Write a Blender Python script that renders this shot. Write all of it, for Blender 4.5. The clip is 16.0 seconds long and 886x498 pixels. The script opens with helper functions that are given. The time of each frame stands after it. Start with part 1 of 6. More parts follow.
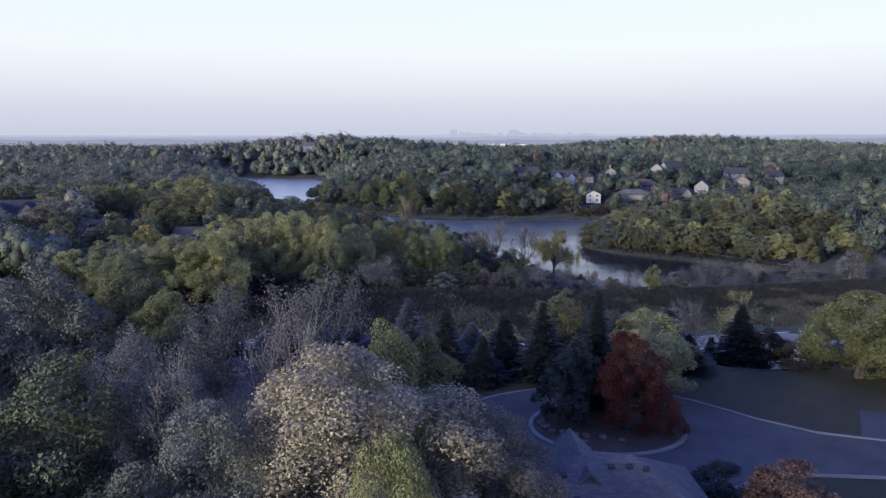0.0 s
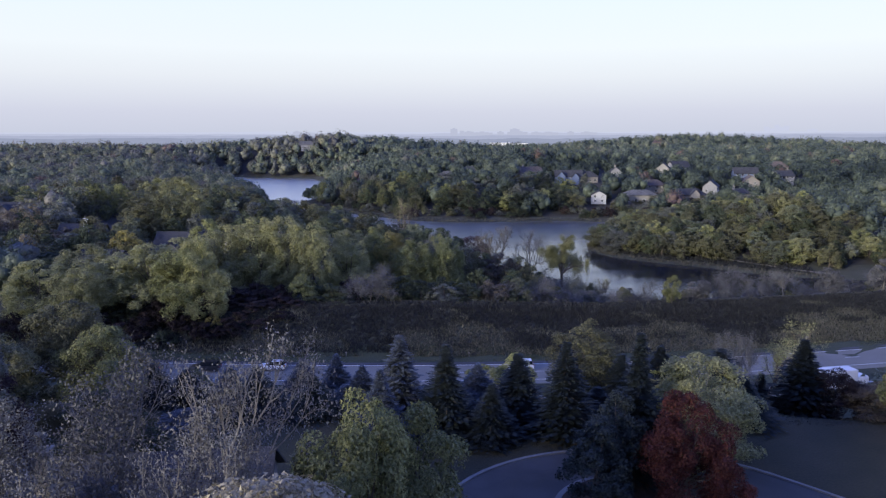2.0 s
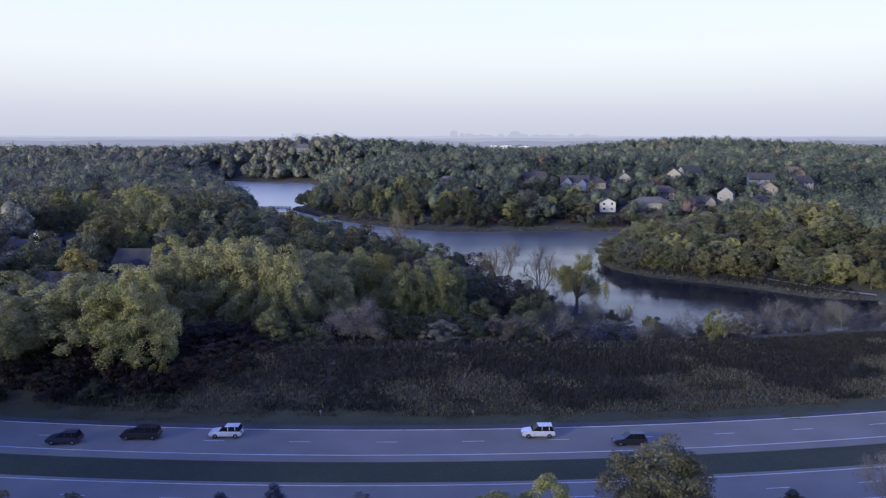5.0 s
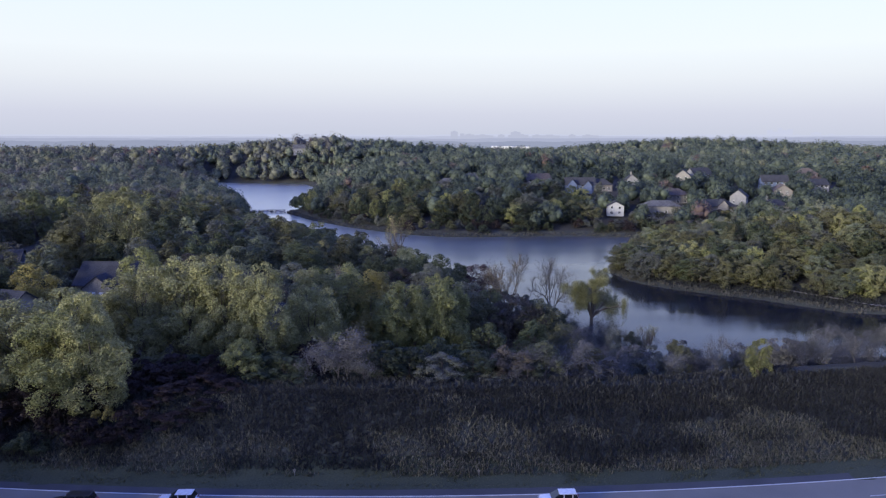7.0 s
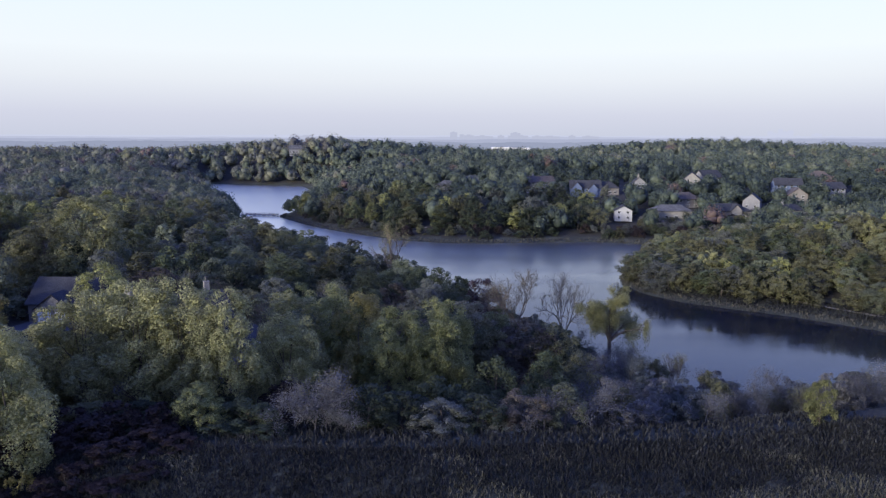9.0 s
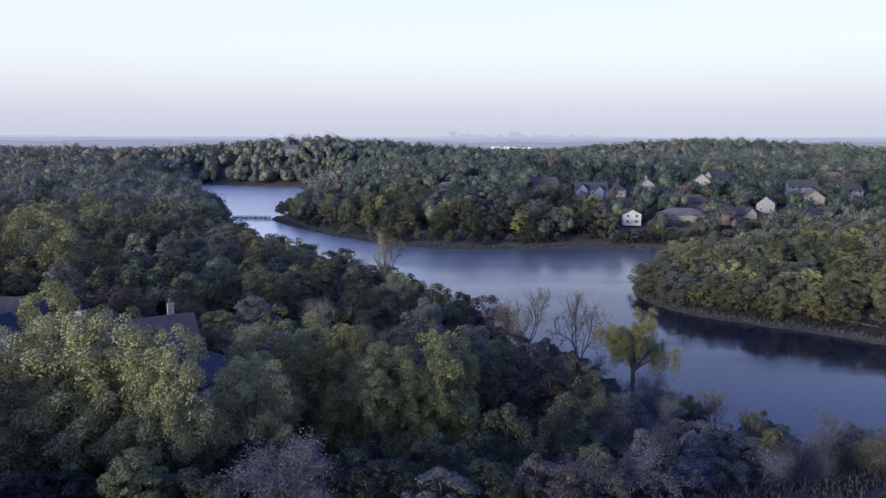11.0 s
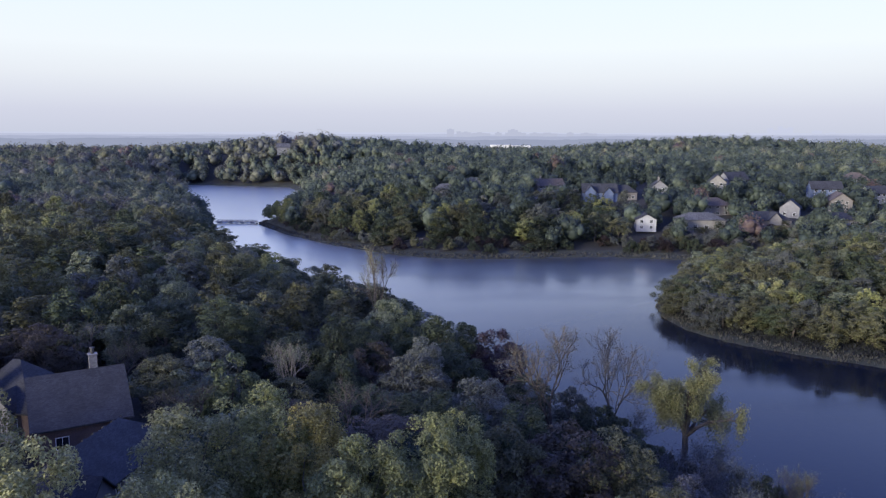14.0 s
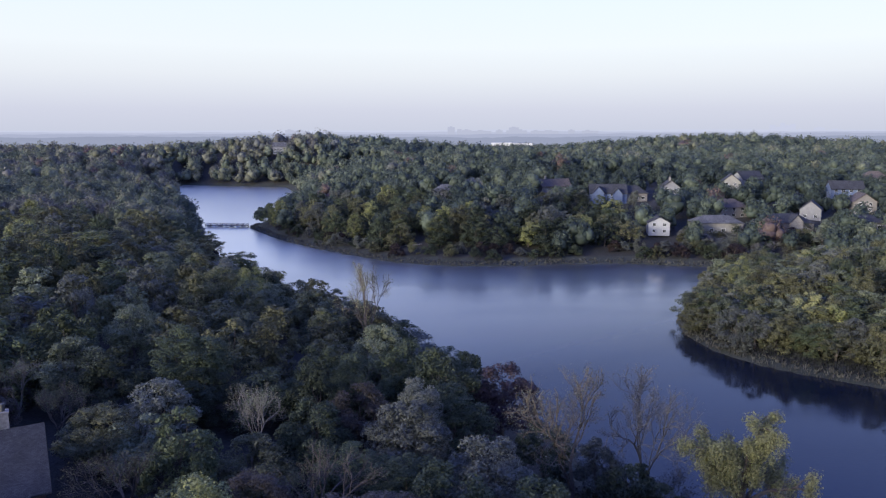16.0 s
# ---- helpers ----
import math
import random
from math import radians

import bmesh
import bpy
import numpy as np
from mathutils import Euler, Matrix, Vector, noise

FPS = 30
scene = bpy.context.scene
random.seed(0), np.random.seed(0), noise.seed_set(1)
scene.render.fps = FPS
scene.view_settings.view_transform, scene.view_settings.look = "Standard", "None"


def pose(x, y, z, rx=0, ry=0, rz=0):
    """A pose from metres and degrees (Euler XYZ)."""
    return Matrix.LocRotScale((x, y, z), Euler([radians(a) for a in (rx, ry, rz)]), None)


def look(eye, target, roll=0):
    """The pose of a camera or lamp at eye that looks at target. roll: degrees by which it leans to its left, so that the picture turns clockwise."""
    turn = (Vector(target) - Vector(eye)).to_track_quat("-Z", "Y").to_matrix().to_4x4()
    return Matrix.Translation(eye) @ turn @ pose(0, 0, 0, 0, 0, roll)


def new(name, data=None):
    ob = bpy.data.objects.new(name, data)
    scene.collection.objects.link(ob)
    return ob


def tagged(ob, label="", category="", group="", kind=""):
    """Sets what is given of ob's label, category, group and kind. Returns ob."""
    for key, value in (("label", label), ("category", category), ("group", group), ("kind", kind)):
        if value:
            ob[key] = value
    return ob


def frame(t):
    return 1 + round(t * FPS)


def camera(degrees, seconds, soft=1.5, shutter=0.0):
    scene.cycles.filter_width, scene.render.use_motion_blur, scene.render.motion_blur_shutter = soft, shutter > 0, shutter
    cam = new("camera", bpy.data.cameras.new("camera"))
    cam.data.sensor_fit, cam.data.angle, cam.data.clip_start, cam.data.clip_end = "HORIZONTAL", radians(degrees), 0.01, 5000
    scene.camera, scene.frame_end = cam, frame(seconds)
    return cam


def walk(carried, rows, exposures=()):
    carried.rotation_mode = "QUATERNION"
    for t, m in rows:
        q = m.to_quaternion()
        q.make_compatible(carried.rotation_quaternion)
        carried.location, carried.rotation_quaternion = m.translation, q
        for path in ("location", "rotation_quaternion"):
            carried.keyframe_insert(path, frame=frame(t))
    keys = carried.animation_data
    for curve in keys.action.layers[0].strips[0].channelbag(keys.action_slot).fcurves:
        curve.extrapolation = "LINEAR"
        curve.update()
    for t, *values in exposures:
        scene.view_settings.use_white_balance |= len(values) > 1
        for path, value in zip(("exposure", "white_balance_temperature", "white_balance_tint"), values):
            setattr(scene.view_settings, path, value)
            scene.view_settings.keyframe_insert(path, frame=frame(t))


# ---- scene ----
cam = camera(62.3, 16.0, soft=1.25)
PATH = [
    (0, (-0.513, 2.207, 49.961), (-0.491, 4.184, 49.656), -0.1),
    (0.5, (-0.469, 5.733, 49.9), (-0.447, 7.709, 49.594), -0.1),
    (1, (-0.398, 9.418, 49.866), (-0.377, 11.394, 49.558), -0.1),
    (1.5, (-0.324, 13.319, 49.906), (-0.303, 15.295, 49.597), -0.1),
    (2, (-0.251, 17.392, 49.947), (-0.23, 19.368, 49.639), -0.1),
    (2.5, (-0.165, 21.662, 50.036), (-0.144, 23.638, 49.729), -0.1),
    (3, (-0.084, 26.079, 50.146), (-0.064, 28.055, 49.839), -0.1),
    (3.5, (0.013, 30.566, 50.281), (0.034, 32.542, 49.974), -0.1),
    (4, (0.092, 35.085, 50.394), (0.113, 37.062, 50.089), 0.0),
    (6.5, (0.558, 58.896, 50.68), (0.58, 60.873, 50.379), -0.0),
    (7, (0.6, 63.753, 50.729), (0.621, 65.73, 50.428), -0.0),
    (7.5, (0.675, 68.671, 50.74), (0.696, 70.648, 50.44), -0.1),
    (8, (0.679, 73.548, 50.725), (0.7, 75.525, 50.426), 0.0),
    (8.5, (0.686, 78.437, 50.747), (0.708, 80.415, 50.449), 0.0),
    (9, (0.756, 83.295, 50.772), (0.779, 85.273, 50.473), 0.1),
    (11.5, (0.883, 107.723, 51.152), (0.909, 109.7, 50.85), 0.1),
    (12, (0.881, 112.528, 51.211), (0.908, 114.504, 50.908), 0.1),
    (12.5, (0.835, 117.34, 51.278), (0.862, 119.316, 50.975), 0.2),
    (13, (0.764, 122.214, 51.365), (0.794, 124.191, 51.061), 0.1),
    (13.5, (0.702, 127.14, 51.471), (0.734, 129.117, 51.166), 0.2),
    (14, (0.763, 132.115, 51.627), (0.795, 134.091, 51.32), 0.1),
    (14.5, (0.943, 137.095, 51.763), (0.974, 139.071, 51.455), 0.1),
    (15, (1.146, 142.141, 51.874), (1.176, 144.116, 51.563), 0.1),
    (15.5, (1.319, 147.304, 51.975), (1.348, 149.279, 51.662), 0.0),
    (16, (1.514, 152.495, 52.037), (1.543, 154.47, 51.724), -0.1),
]
walk(cam, [(t, look(eye, target, roll)) for t, eye, target, roll in PATH])

# ---- world and sun: late, hazy daylight with the low sun to the west ----
SUN_ELEV, SUN_AZ = 10.5, 232.0   # degrees; azimuth clockwise from +y
world = bpy.data.worlds.new("evening_sky")
scene.world = world
world.use_nodes = True
wn, wl = world.node_tree.nodes, world.node_tree.links
wn.clear()
sky = wn.new("ShaderNodeTexSky")
sky.sky_type, sky.sun_disc = "NISHITA", False
sky.sun_elevation, sky.sun_rotation = radians(SUN_ELEV), radians(SUN_AZ)
sky.air_density, sky.dust_density, sky.ozone_density = 1.0, 2.0, 2.0
sky_gain = wn.new("ShaderNodeMix")
sky_gain.data_type, sky_gain.blend_type = "RGBA", "MULTIPLY"
sky_gain.inputs[0].default_value = 1.0
sky_gain.inputs[7].default_value = (0.10, 0.10, 0.10, 1)
wl.new(sky.outputs[0], sky_gain.inputs[6])
# haze: pale lavender at the horizon, white above it, blue overhead
coord = wn.new("ShaderNodeTexCoord")
split = wn.new("ShaderNodeSeparateXYZ")
wl.new(coord.outputs["Generated"], split.inputs[0])
haze = wn.new("ShaderNodeValToRGB")
wl.new(split.outputs[2], haze.inputs[0])
haze_ramp = haze.color_ramp
haze_ramp.elements[0].position, haze_ramp.elements[0].color = 0.0, (0.66, 0.70, 0.85, 1)
haze_ramp.elements[1].position, haze_ramp.elements[1].color = 1.0, (0.14, 0.24, 1.08, 1)
for place, tone in ((0.03, (0.72, 0.75, 0.90, 1)), (0.075, (0.90, 0.94, 1.02, 1)), (0.11, (0.98, 1.04, 1.10, 1)),
                    (0.18, (0.93, 1.04, 1.30, 1)), (0.30, (0.52, 0.70, 1.44, 1)), (0.48, (0.25, 0.41, 1.40, 1))):
    e = haze_ramp.elements.new(place)
    e.color = tone
blend = wn.new("ShaderNodeMix")
blend.data_type = "RGBA"
blend.inputs[0].default_value = 0.85
wl.new(sky_gain.outputs[2], blend.inputs[6])
wl.new(haze.outputs[0], blend.inputs[7])
bg = wn.new("ShaderNodeBackground")
bg.inputs[1].default_value = 0.95
wl.new(blend.outputs[2], bg.inputs[0])
wout = wn.new("ShaderNodeOutputWorld")
wl.new(bg.outputs[0], wout.inputs[0])

sun_data = bpy.data.lights.new("sun", "SUN")
sun_data.energy, sun_data.angle, sun_data.color = 5.5, radians(20), (0.97, 0.90, 0.76)
sun = new("sun", sun_data)
sun_way = Vector((math.sin(radians(SUN_AZ)) * math.cos(radians(SUN_ELEV)),
                  math.cos(radians(SUN_AZ)) * math.cos(radians(SUN_ELEV)), math.sin(radians(SUN_ELEV))))
sun.matrix_world = look(sun_way * 300, (0, 0, 0))
scene.view_settings.exposure = 0.12

# ---- materials ----
def material(name, build):
    m = bpy.data.materials.new(name)
    m.use_nodes = True
    n, l = m.node_tree.nodes, m.node_tree.links
    build(m, n, l, n["Principled BSDF"])
    return m


def ramp(n, l, source, *stops):
    r = n.new("ShaderNodeValToRGB")
    e = r.color_ramp.elements
    while len(e) < len(stops):
        e.new(0.5)
    for item, (pos, col) in zip(e, stops):
        item.position, item.color = pos, (*col, 1)
    l.new(source, r.inputs[0])
    return r.outputs[0]


def noise_tex(n, l, scale, detail=4, coord="Object"):
    c = n.new("ShaderNodeTexCoord")
    t = n.new("ShaderNodeTexNoise")
    t.inputs["Scale"].default_value, t.inputs["Detail"].default_value = scale, detail
    l.new(c.outputs[coord], t.inputs["Vector"])
    return t.outputs["Fac"]


def mix(n, l, kind, fac, a, b):
    x = n.new("ShaderNodeMix")
    x.data_type, x.blend_type = "RGBA", kind
    for sock, v in ((x.inputs[0], fac), (x.inputs[6], a), (x.inputs[7], b)):
        if isinstance(v, bpy.types.NodeSocket):
            l.new(v, sock)
        elif isinstance(v, tuple):
            sock.default_value = (*v, 1)
        else:
            sock.default_value = v
    return x.outputs[2]


def bump(n, l, p, height, strength, distance):
    b = n.new("ShaderNodeBump")
    b.inputs["Strength"].default_value, b.inputs["Distance"].default_value = strength, distance
    l.new(height, b.inputs["Height"])
    l.new(b.outputs[0], p.inputs["Normal"])


def surface(name, c1, c2, fine, coarse, rough=0.85, metal=0.0, relief=0.4, depth=0.02, grey=0.35):
    """A rough surface: two tones broken at two scales, with fine relief."""
    def build(m, n, l, p):
        big = noise_tex(n, l, coarse, 5)
        small = noise_tex(n, l, fine, 6)
        col = ramp(n, l, big, (0.3, c1), (0.7, c2))
        tone = ramp(n, l, small, (0.3, (1 - grey,) * 3), (0.75, (1 + grey,) * 3))
        l.new(mix(n, l, "MULTIPLY", 1.0, col, tone), p.inputs["Base Color"])
        p.inputs["Roughness"].default_value, p.inputs["Metallic"].default_value = rough, metal
        bump(n, l, p, small, relief, depth)
    return material(name, build)


def muted(c, k):
    g = (c[0] + 2 * c[1] + c[2]) / 4
    return tuple(v + (g - v) * k for v in c)


def between(a, b, k):
    """The tone a share k of the way from a to b."""
    return tuple(u + (v - u) * k for u, v in zip(a, b))


def foliage(name, c1, c2, c3, spread=0.35, dull=0.24):
    """Leaves: each leaf takes one of three tones, each tree leans its own way."""
    c1, c2, c3 = (muted(c, dull) for c in (c1, c2, c3))

    def build(m, n, l, p):
        geo = n.new("ShaderNodeNewGeometry")
        info = n.new("ShaderNodeObjectInfo")
        patch = noise_tex(n, l, 0.35, 3)
        leaf = ramp(n, l, geo.outputs["Random Per Island"], (0.0, c1), (0.5, c2), (1.0, between(c3, c1, -0.15)))
        lean = ramp(n, l, patch, (0.35, c1), (0.65, c3))
        col = mix(n, l, "MIX", 0.35, leaf, lean)
        speck = ramp(n, l, noise_tex(n, l, 6.0, 3), (0.32, (0.62, 0.62, 0.62)), (0.68, (1.36, 1.36, 1.36)))
        col = mix(n, l, "MULTIPLY", 1.0, col, speck)
        tree = ramp(n, l, info.outputs["Random"], (0.0, (1 - spread, 1 - spread, 1 - spread)),
                    (0.5, (1.0, 1.0, 1.0)), (1.0, (1 + spread, 1 + spread * 0.95, 1 + spread * 0.7)))
        col = mix(n, l, "MULTIPLY", 1.0, col, tree)
        l.new(col, p.inputs["Base Color"])
        p.inputs["Roughness"].default_value = 0.6
        p.inputs["Specular IOR Level"].default_value = 0.22
        t = n.new("ShaderNodeBsdfTranslucent")
        l.new(col, t.inputs[0])
        s = n.new("ShaderNodeMixShader")
        s.inputs[0].default_value = 0.16
        l.new(p.outputs[0], s.inputs[1])
        l.new(t.outputs[0], s.inputs[2])
        l.new(s.outputs[0], n["Material Output"].inputs[0])
    return material(name, build)


LEAF = {
    "oak_tan": foliage("tan_oak_leaves", (0.185, 0.155, 0.095), (0.25, 0.215, 0.135), (0.32, 0.275, 0.175)),
    "oak_grey": foliage("grey_green_oak_leaves", (0.085, 0.095, 0.075), (0.125, 0.135, 0.103), (0.175, 0.180, 0.144)),
    "green": foliage("green_leaves", (0.043, 0.062, 0.028), (0.069, 0.090, 0.040), (0.104, 0.126, 0.055)),
    "dark": foliage("dark_green_leaves", (0.028, 0.041, 0.022), (0.045, 0.061, 0.031), (0.071, 0.088, 0.043)),
    "olive": foliage("olive_leaves", (0.075, 0.08, 0.034), (0.12, 0.12, 0.048), (0.17, 0.16, 0.066)),
    "lime": foliage("lime_green_leaves", (0.13, 0.147, 0.042), (0.20, 0.212, 0.062), (0.285, 0.285, 0.09), dull=0.2),
    "yellow": foliage("yellow_leaves", (0.18, 0.155, 0.04), (0.27, 0.23, 0.06), (0.36, 0.305, 0.09), dull=0.12),
    "gold": foliage("gold_brown_leaves", (0.154, 0.116, 0.048), (0.242, 0.186, 0.078), (0.331, 0.256, 0.110)),
    "brown": foliage("rusty_brown_leaves", (0.065, 0.052, 0.041), (0.100, 0.080, 0.060), (0.140, 0.112, 0.081)),
    "red": foliage("red_maple_leaves", (0.055, 0.016, 0.014), (0.105, 0.029, 0.022), (0.175, 0.054, 0.038), dull=0.0),
    "russet": foliage("russet_leaves", (0.055, 0.032, 0.026), (0.090, 0.050, 0.038), (0.130, 0.075, 0.055)),
    "purple": foliage("purple_leaves", (0.050, 0.028, 0.037), (0.075, 0.045, 0.055), (0.110, 0.070, 0.083)),
    "maroon": foliage("maroon_shrub_leaves", (0.022, 0.014, 0.015), (0.036, 0.023, 0.023), (0.058, 0.036, 0.034)),
    "twig": foliage("grey_twigs", (0.085, 0.084, 0.086), (0.122, 0.120, 0.122), (0.170, 0.166, 0.168)),
    "spruce": foliage("spruce_needles", (0.013, 0.021, 0.022), (0.025, 0.036, 0.036), (0.041, 0.055, 0.055), 0.25),
    "blue": foliage("blue_spruce_needles", (0.040, 0.055, 0.075), (0.072, 0.092, 0.125), (0.125, 0.150, 0.195), 0.25),
    "pine": foliage("pine_needles", (0.020, 0.030, 0.028), (0.034, 0.048, 0.044), (0.058, 0.076, 0.068), 0.25),
    "cotton": foliage("cottonwood_leaves", (0.160, 0.168, 0.066), (0.235, 0.235, 0.096), (0.335, 0.322, 0.138), dull=0.12),
    "silver": foliage("silvery_green_leaves", (0.09, 0.11, 0.06), (0.135, 0.155, 0.085), (0.19, 0.21, 0.12)),
}


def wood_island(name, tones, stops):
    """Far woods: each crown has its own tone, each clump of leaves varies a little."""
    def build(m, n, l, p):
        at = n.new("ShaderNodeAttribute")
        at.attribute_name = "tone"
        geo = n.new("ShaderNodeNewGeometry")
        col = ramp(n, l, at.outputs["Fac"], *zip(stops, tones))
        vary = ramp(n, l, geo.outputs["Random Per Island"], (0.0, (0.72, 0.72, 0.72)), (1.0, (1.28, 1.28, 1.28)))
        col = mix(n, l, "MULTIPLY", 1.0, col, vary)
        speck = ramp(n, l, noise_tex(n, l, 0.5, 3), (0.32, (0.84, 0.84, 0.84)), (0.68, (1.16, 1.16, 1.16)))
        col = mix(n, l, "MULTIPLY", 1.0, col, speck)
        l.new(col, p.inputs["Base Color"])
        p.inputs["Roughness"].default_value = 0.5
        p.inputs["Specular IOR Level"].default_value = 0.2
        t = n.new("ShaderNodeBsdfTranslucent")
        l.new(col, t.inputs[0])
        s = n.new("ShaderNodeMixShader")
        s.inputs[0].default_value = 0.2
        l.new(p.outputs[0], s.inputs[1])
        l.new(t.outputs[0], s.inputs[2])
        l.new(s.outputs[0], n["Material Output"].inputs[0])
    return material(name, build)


# Tones greyed and blued: distance haze mixed into the leaf colours.
M_WOODS = wood_island("hazed_wood_crowns",
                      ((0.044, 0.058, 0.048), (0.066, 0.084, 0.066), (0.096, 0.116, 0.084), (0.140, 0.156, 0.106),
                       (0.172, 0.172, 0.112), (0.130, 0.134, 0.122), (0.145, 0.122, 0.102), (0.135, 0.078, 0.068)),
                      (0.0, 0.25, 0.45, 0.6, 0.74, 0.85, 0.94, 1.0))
M_BARK = surface("bark", (0.07, 0.055, 0.045), (0.13, 0.11, 0.09), 9, 0.8, 0.95, relief=0.8, depth=0.05)
M_BARK_PALE = surface("pale_bark", (0.11, 0.10, 0.092), (0.17, 0.158, 0.145), 9, 0.8, 0.95, relief=0.6, depth=0.04)
M_LAWN = surface("lawn", (0.034, 0.034, 0.014), (0.058, 0.050, 0.024), 6, 0.25, 0.95, relief=0.9, depth=0.06)
M_MEADOW = surface("dry_meadow", (0.040, 0.043, 0.029), (0.064, 0.066, 0.045), 3, 0.08, 0.95, relief=1.0, depth=0.15)
M_VERGE = surface("verge_grass", (0.038, 0.046, 0.024), (0.056, 0.064, 0.034), 5, 0.1, 0.95, relief=0.9, depth=0.08)
M_FLOOR = surface("woodland_floor", (0.024, 0.024, 0.018), (0.045, 0.04, 0.03), 2, 0.1, 0.95, relief=1.0, depth=0.2)
M_PLAIN = surface("far_fields_and_woods", (0.05, 0.06, 0.035), (0.10, 0.10, 0.06), 0.05, 0.004, 0.95, relief=0.0, depth=0.01)
M_ROAD = surface("worn_asphalt", (0.055, 0.053, 0.049), (0.088, 0.084, 0.077), 20, 0.35, 0.9, relief=0.3, depth=0.01, grey=0.15)
M_HIGHWAY = surface("pale_highway_concrete", (0.178, 0.166, 0.138), (0.226, 0.211, 0.178), 20, 0.15, 0.85, relief=0.3, depth=0.01, grey=0.12)
M_SHOULDER = surface("dark_asphalt_shoulder", (0.05, 0.05, 0.055), (0.075, 0.075, 0.08), 20, 0.2, 0.9, relief=0.3, depth=0.01, grey=0.2)
M_SEAL = surface("crack_sealant", (0.02, 0.02, 0.022), (0.03, 0.03, 0.032), 20, 1, 0.6, relief=0.1, depth=0.005)
M_CURB = surface("concrete_curb", (0.18, 0.17, 0.155), (0.25, 0.24, 0.22), 12, 0.5, 0.9, relief=0.3, depth=0.01, grey=0.2)
M_PAINT = surface("road_paint", (0.5, 0.5, 0.48), (0.68, 0.68, 0.66), 15, 0.6, 0.8, relief=0.1, depth=0.005, grey=0.2)
M_MULCH = surface("mulch", (0.05, 0.035, 0.025), (0.09, 0.065, 0.045), 10, 0.6, 0.95, relief=0.9, depth=0.05)
M_ROCK = surface("landscape_rock", (0.07, 0.067, 0.062), (0.13, 0.125, 0.115), 4, 0.8, 0.9, relief=0.8, depth=0.05)
M_TRAIL = surface("gravel_trail", (0.27, 0.24, 0.2), (0.36, 0.33, 0.28), 6, 0.4, 0.95, relief=0.3, depth=0.02)
M_REED = foliage("dry_reeds", (0.055, 0.053, 0.042), (0.082, 0.078, 0.06), (0.115, 0.11, 0.085))
M_WEED = foliage("dark_weeds", (0.022, 0.024, 0.025), (0.034, 0.036, 0.037), (0.054, 0.056, 0.055))
M_GRASS = foliage("meadow_grass", (0.075, 0.074, 0.048), (0.115, 0.112, 0.075), (0.165, 0.158, 0.108))
M_GREEN = foliage("verge_blades", (0.045, 0.055, 0.022), (0.070, 0.080, 0.034), (0.100, 0.105, 0.048))
M_STONE = surface("pale_stone_veneer", (0.20, 0.188, 0.175), (0.29, 0.27, 0.25), 3, 0.5, 0.9, relief=0.5, depth=0.03)
M_BRICK = surface("brown_brick", (0.10, 0.07, 0.06), (0.15, 0.105, 0.088), 8, 0.5, 0.9, relief=0.4, depth=0.01)
M_TRIM = surface("white_trim", (0.66, 0.66, 0.66), (0.76, 0.76, 0.75), 6, 0.6, 0.6, relief=0.1, depth=0.003, grey=0.06)
M_DARKMETAL = surface("black_vent_metal", (0.02, 0.02, 0.022), (0.035, 0.035, 0.037), 12, 1, 0.5, relief=0.1, depth=0.003)
M_TYRE = surface("tyre_rubber", (0.015, 0.015, 0.015), (0.025, 0.025, 0.025), 20, 2, 0.9, relief=0.2, depth=0.003)
M_STEEL = surface("grey_steel", (0.3, 0.3, 0.31), (0.4, 0.4, 0.41), 12, 1, 0.4, 0.9, relief=0.1, depth=0.002)


def siding(name, c1, c2):
    """Lap siding: level courses about 0.2 m high."""
    def build(m, n, l, p):
        c = n.new("ShaderNodeTexCoord")
        w = n.new("ShaderNodeTexWave")
        w.bands_direction, w.wave_profile = "Z", "SAW"
        w.inputs["Scale"].default_value, w.inputs["Distortion"].default_value = 1.6, 0.0
        l.new(c.outputs["Object"], w.inputs["Vector"])
        col = ramp(n, l, noise_tex(n, l, 0.6, 4), (0.3, c1), (0.7, c2))
        l.new(mix(n, l, "MULTIPLY", 0.5, col, ramp(n, l, w.outputs["Fac"], (0.0, (0.55,) * 3), (0.15, (1.0,) * 3))), p.inputs["Base Color"])
        p.inputs["Roughness"].default_value = 0.7
        bump(n, l, p, w.outputs["Fac"], 0.5, 0.02)
    return material(name, build)


def shingles(name, c1, c2):
    """Asphalt shingles: small offset tabs with mottled granules."""
    def build(m, n, l, p):
        c = n.new("ShaderNodeTexCoord")
        b = n.new("ShaderNodeTexBrick")
        b.inputs["Scale"].default_value = 1.0
        b.inputs["Brick Width"].default_value, b.inputs["Row Height"].default_value = 0.33, 0.16
        b.inputs["Mortar Size"].default_value = 0.008
        b.inputs["Color1"].default_value, b.inputs["Color2"].default_value = (*c1, 1), (*c2, 1)
        b.inputs["Mortar"].default_value = (c1[0] * 0.4, c1[1] * 0.4, c1[2] * 0.4, 1)
        l.new(c.outputs["UV"], b.inputs["Vector"])
        streak = ramp(n, l, noise_tex(n, l, 0.4, 5), (0.3, (0.75,) * 3), (0.7, (1.2,) * 3))
        l.new(mix(n, l, "MULTIPLY", 1.0, b.outputs["Color"], streak), p.inputs["Base Color"])
        p.inputs["Roughness"].default_value = 0.9
        bump(n, l, p, b.outputs["Fac"], 0.4, 0.02)
    return material(name, build)


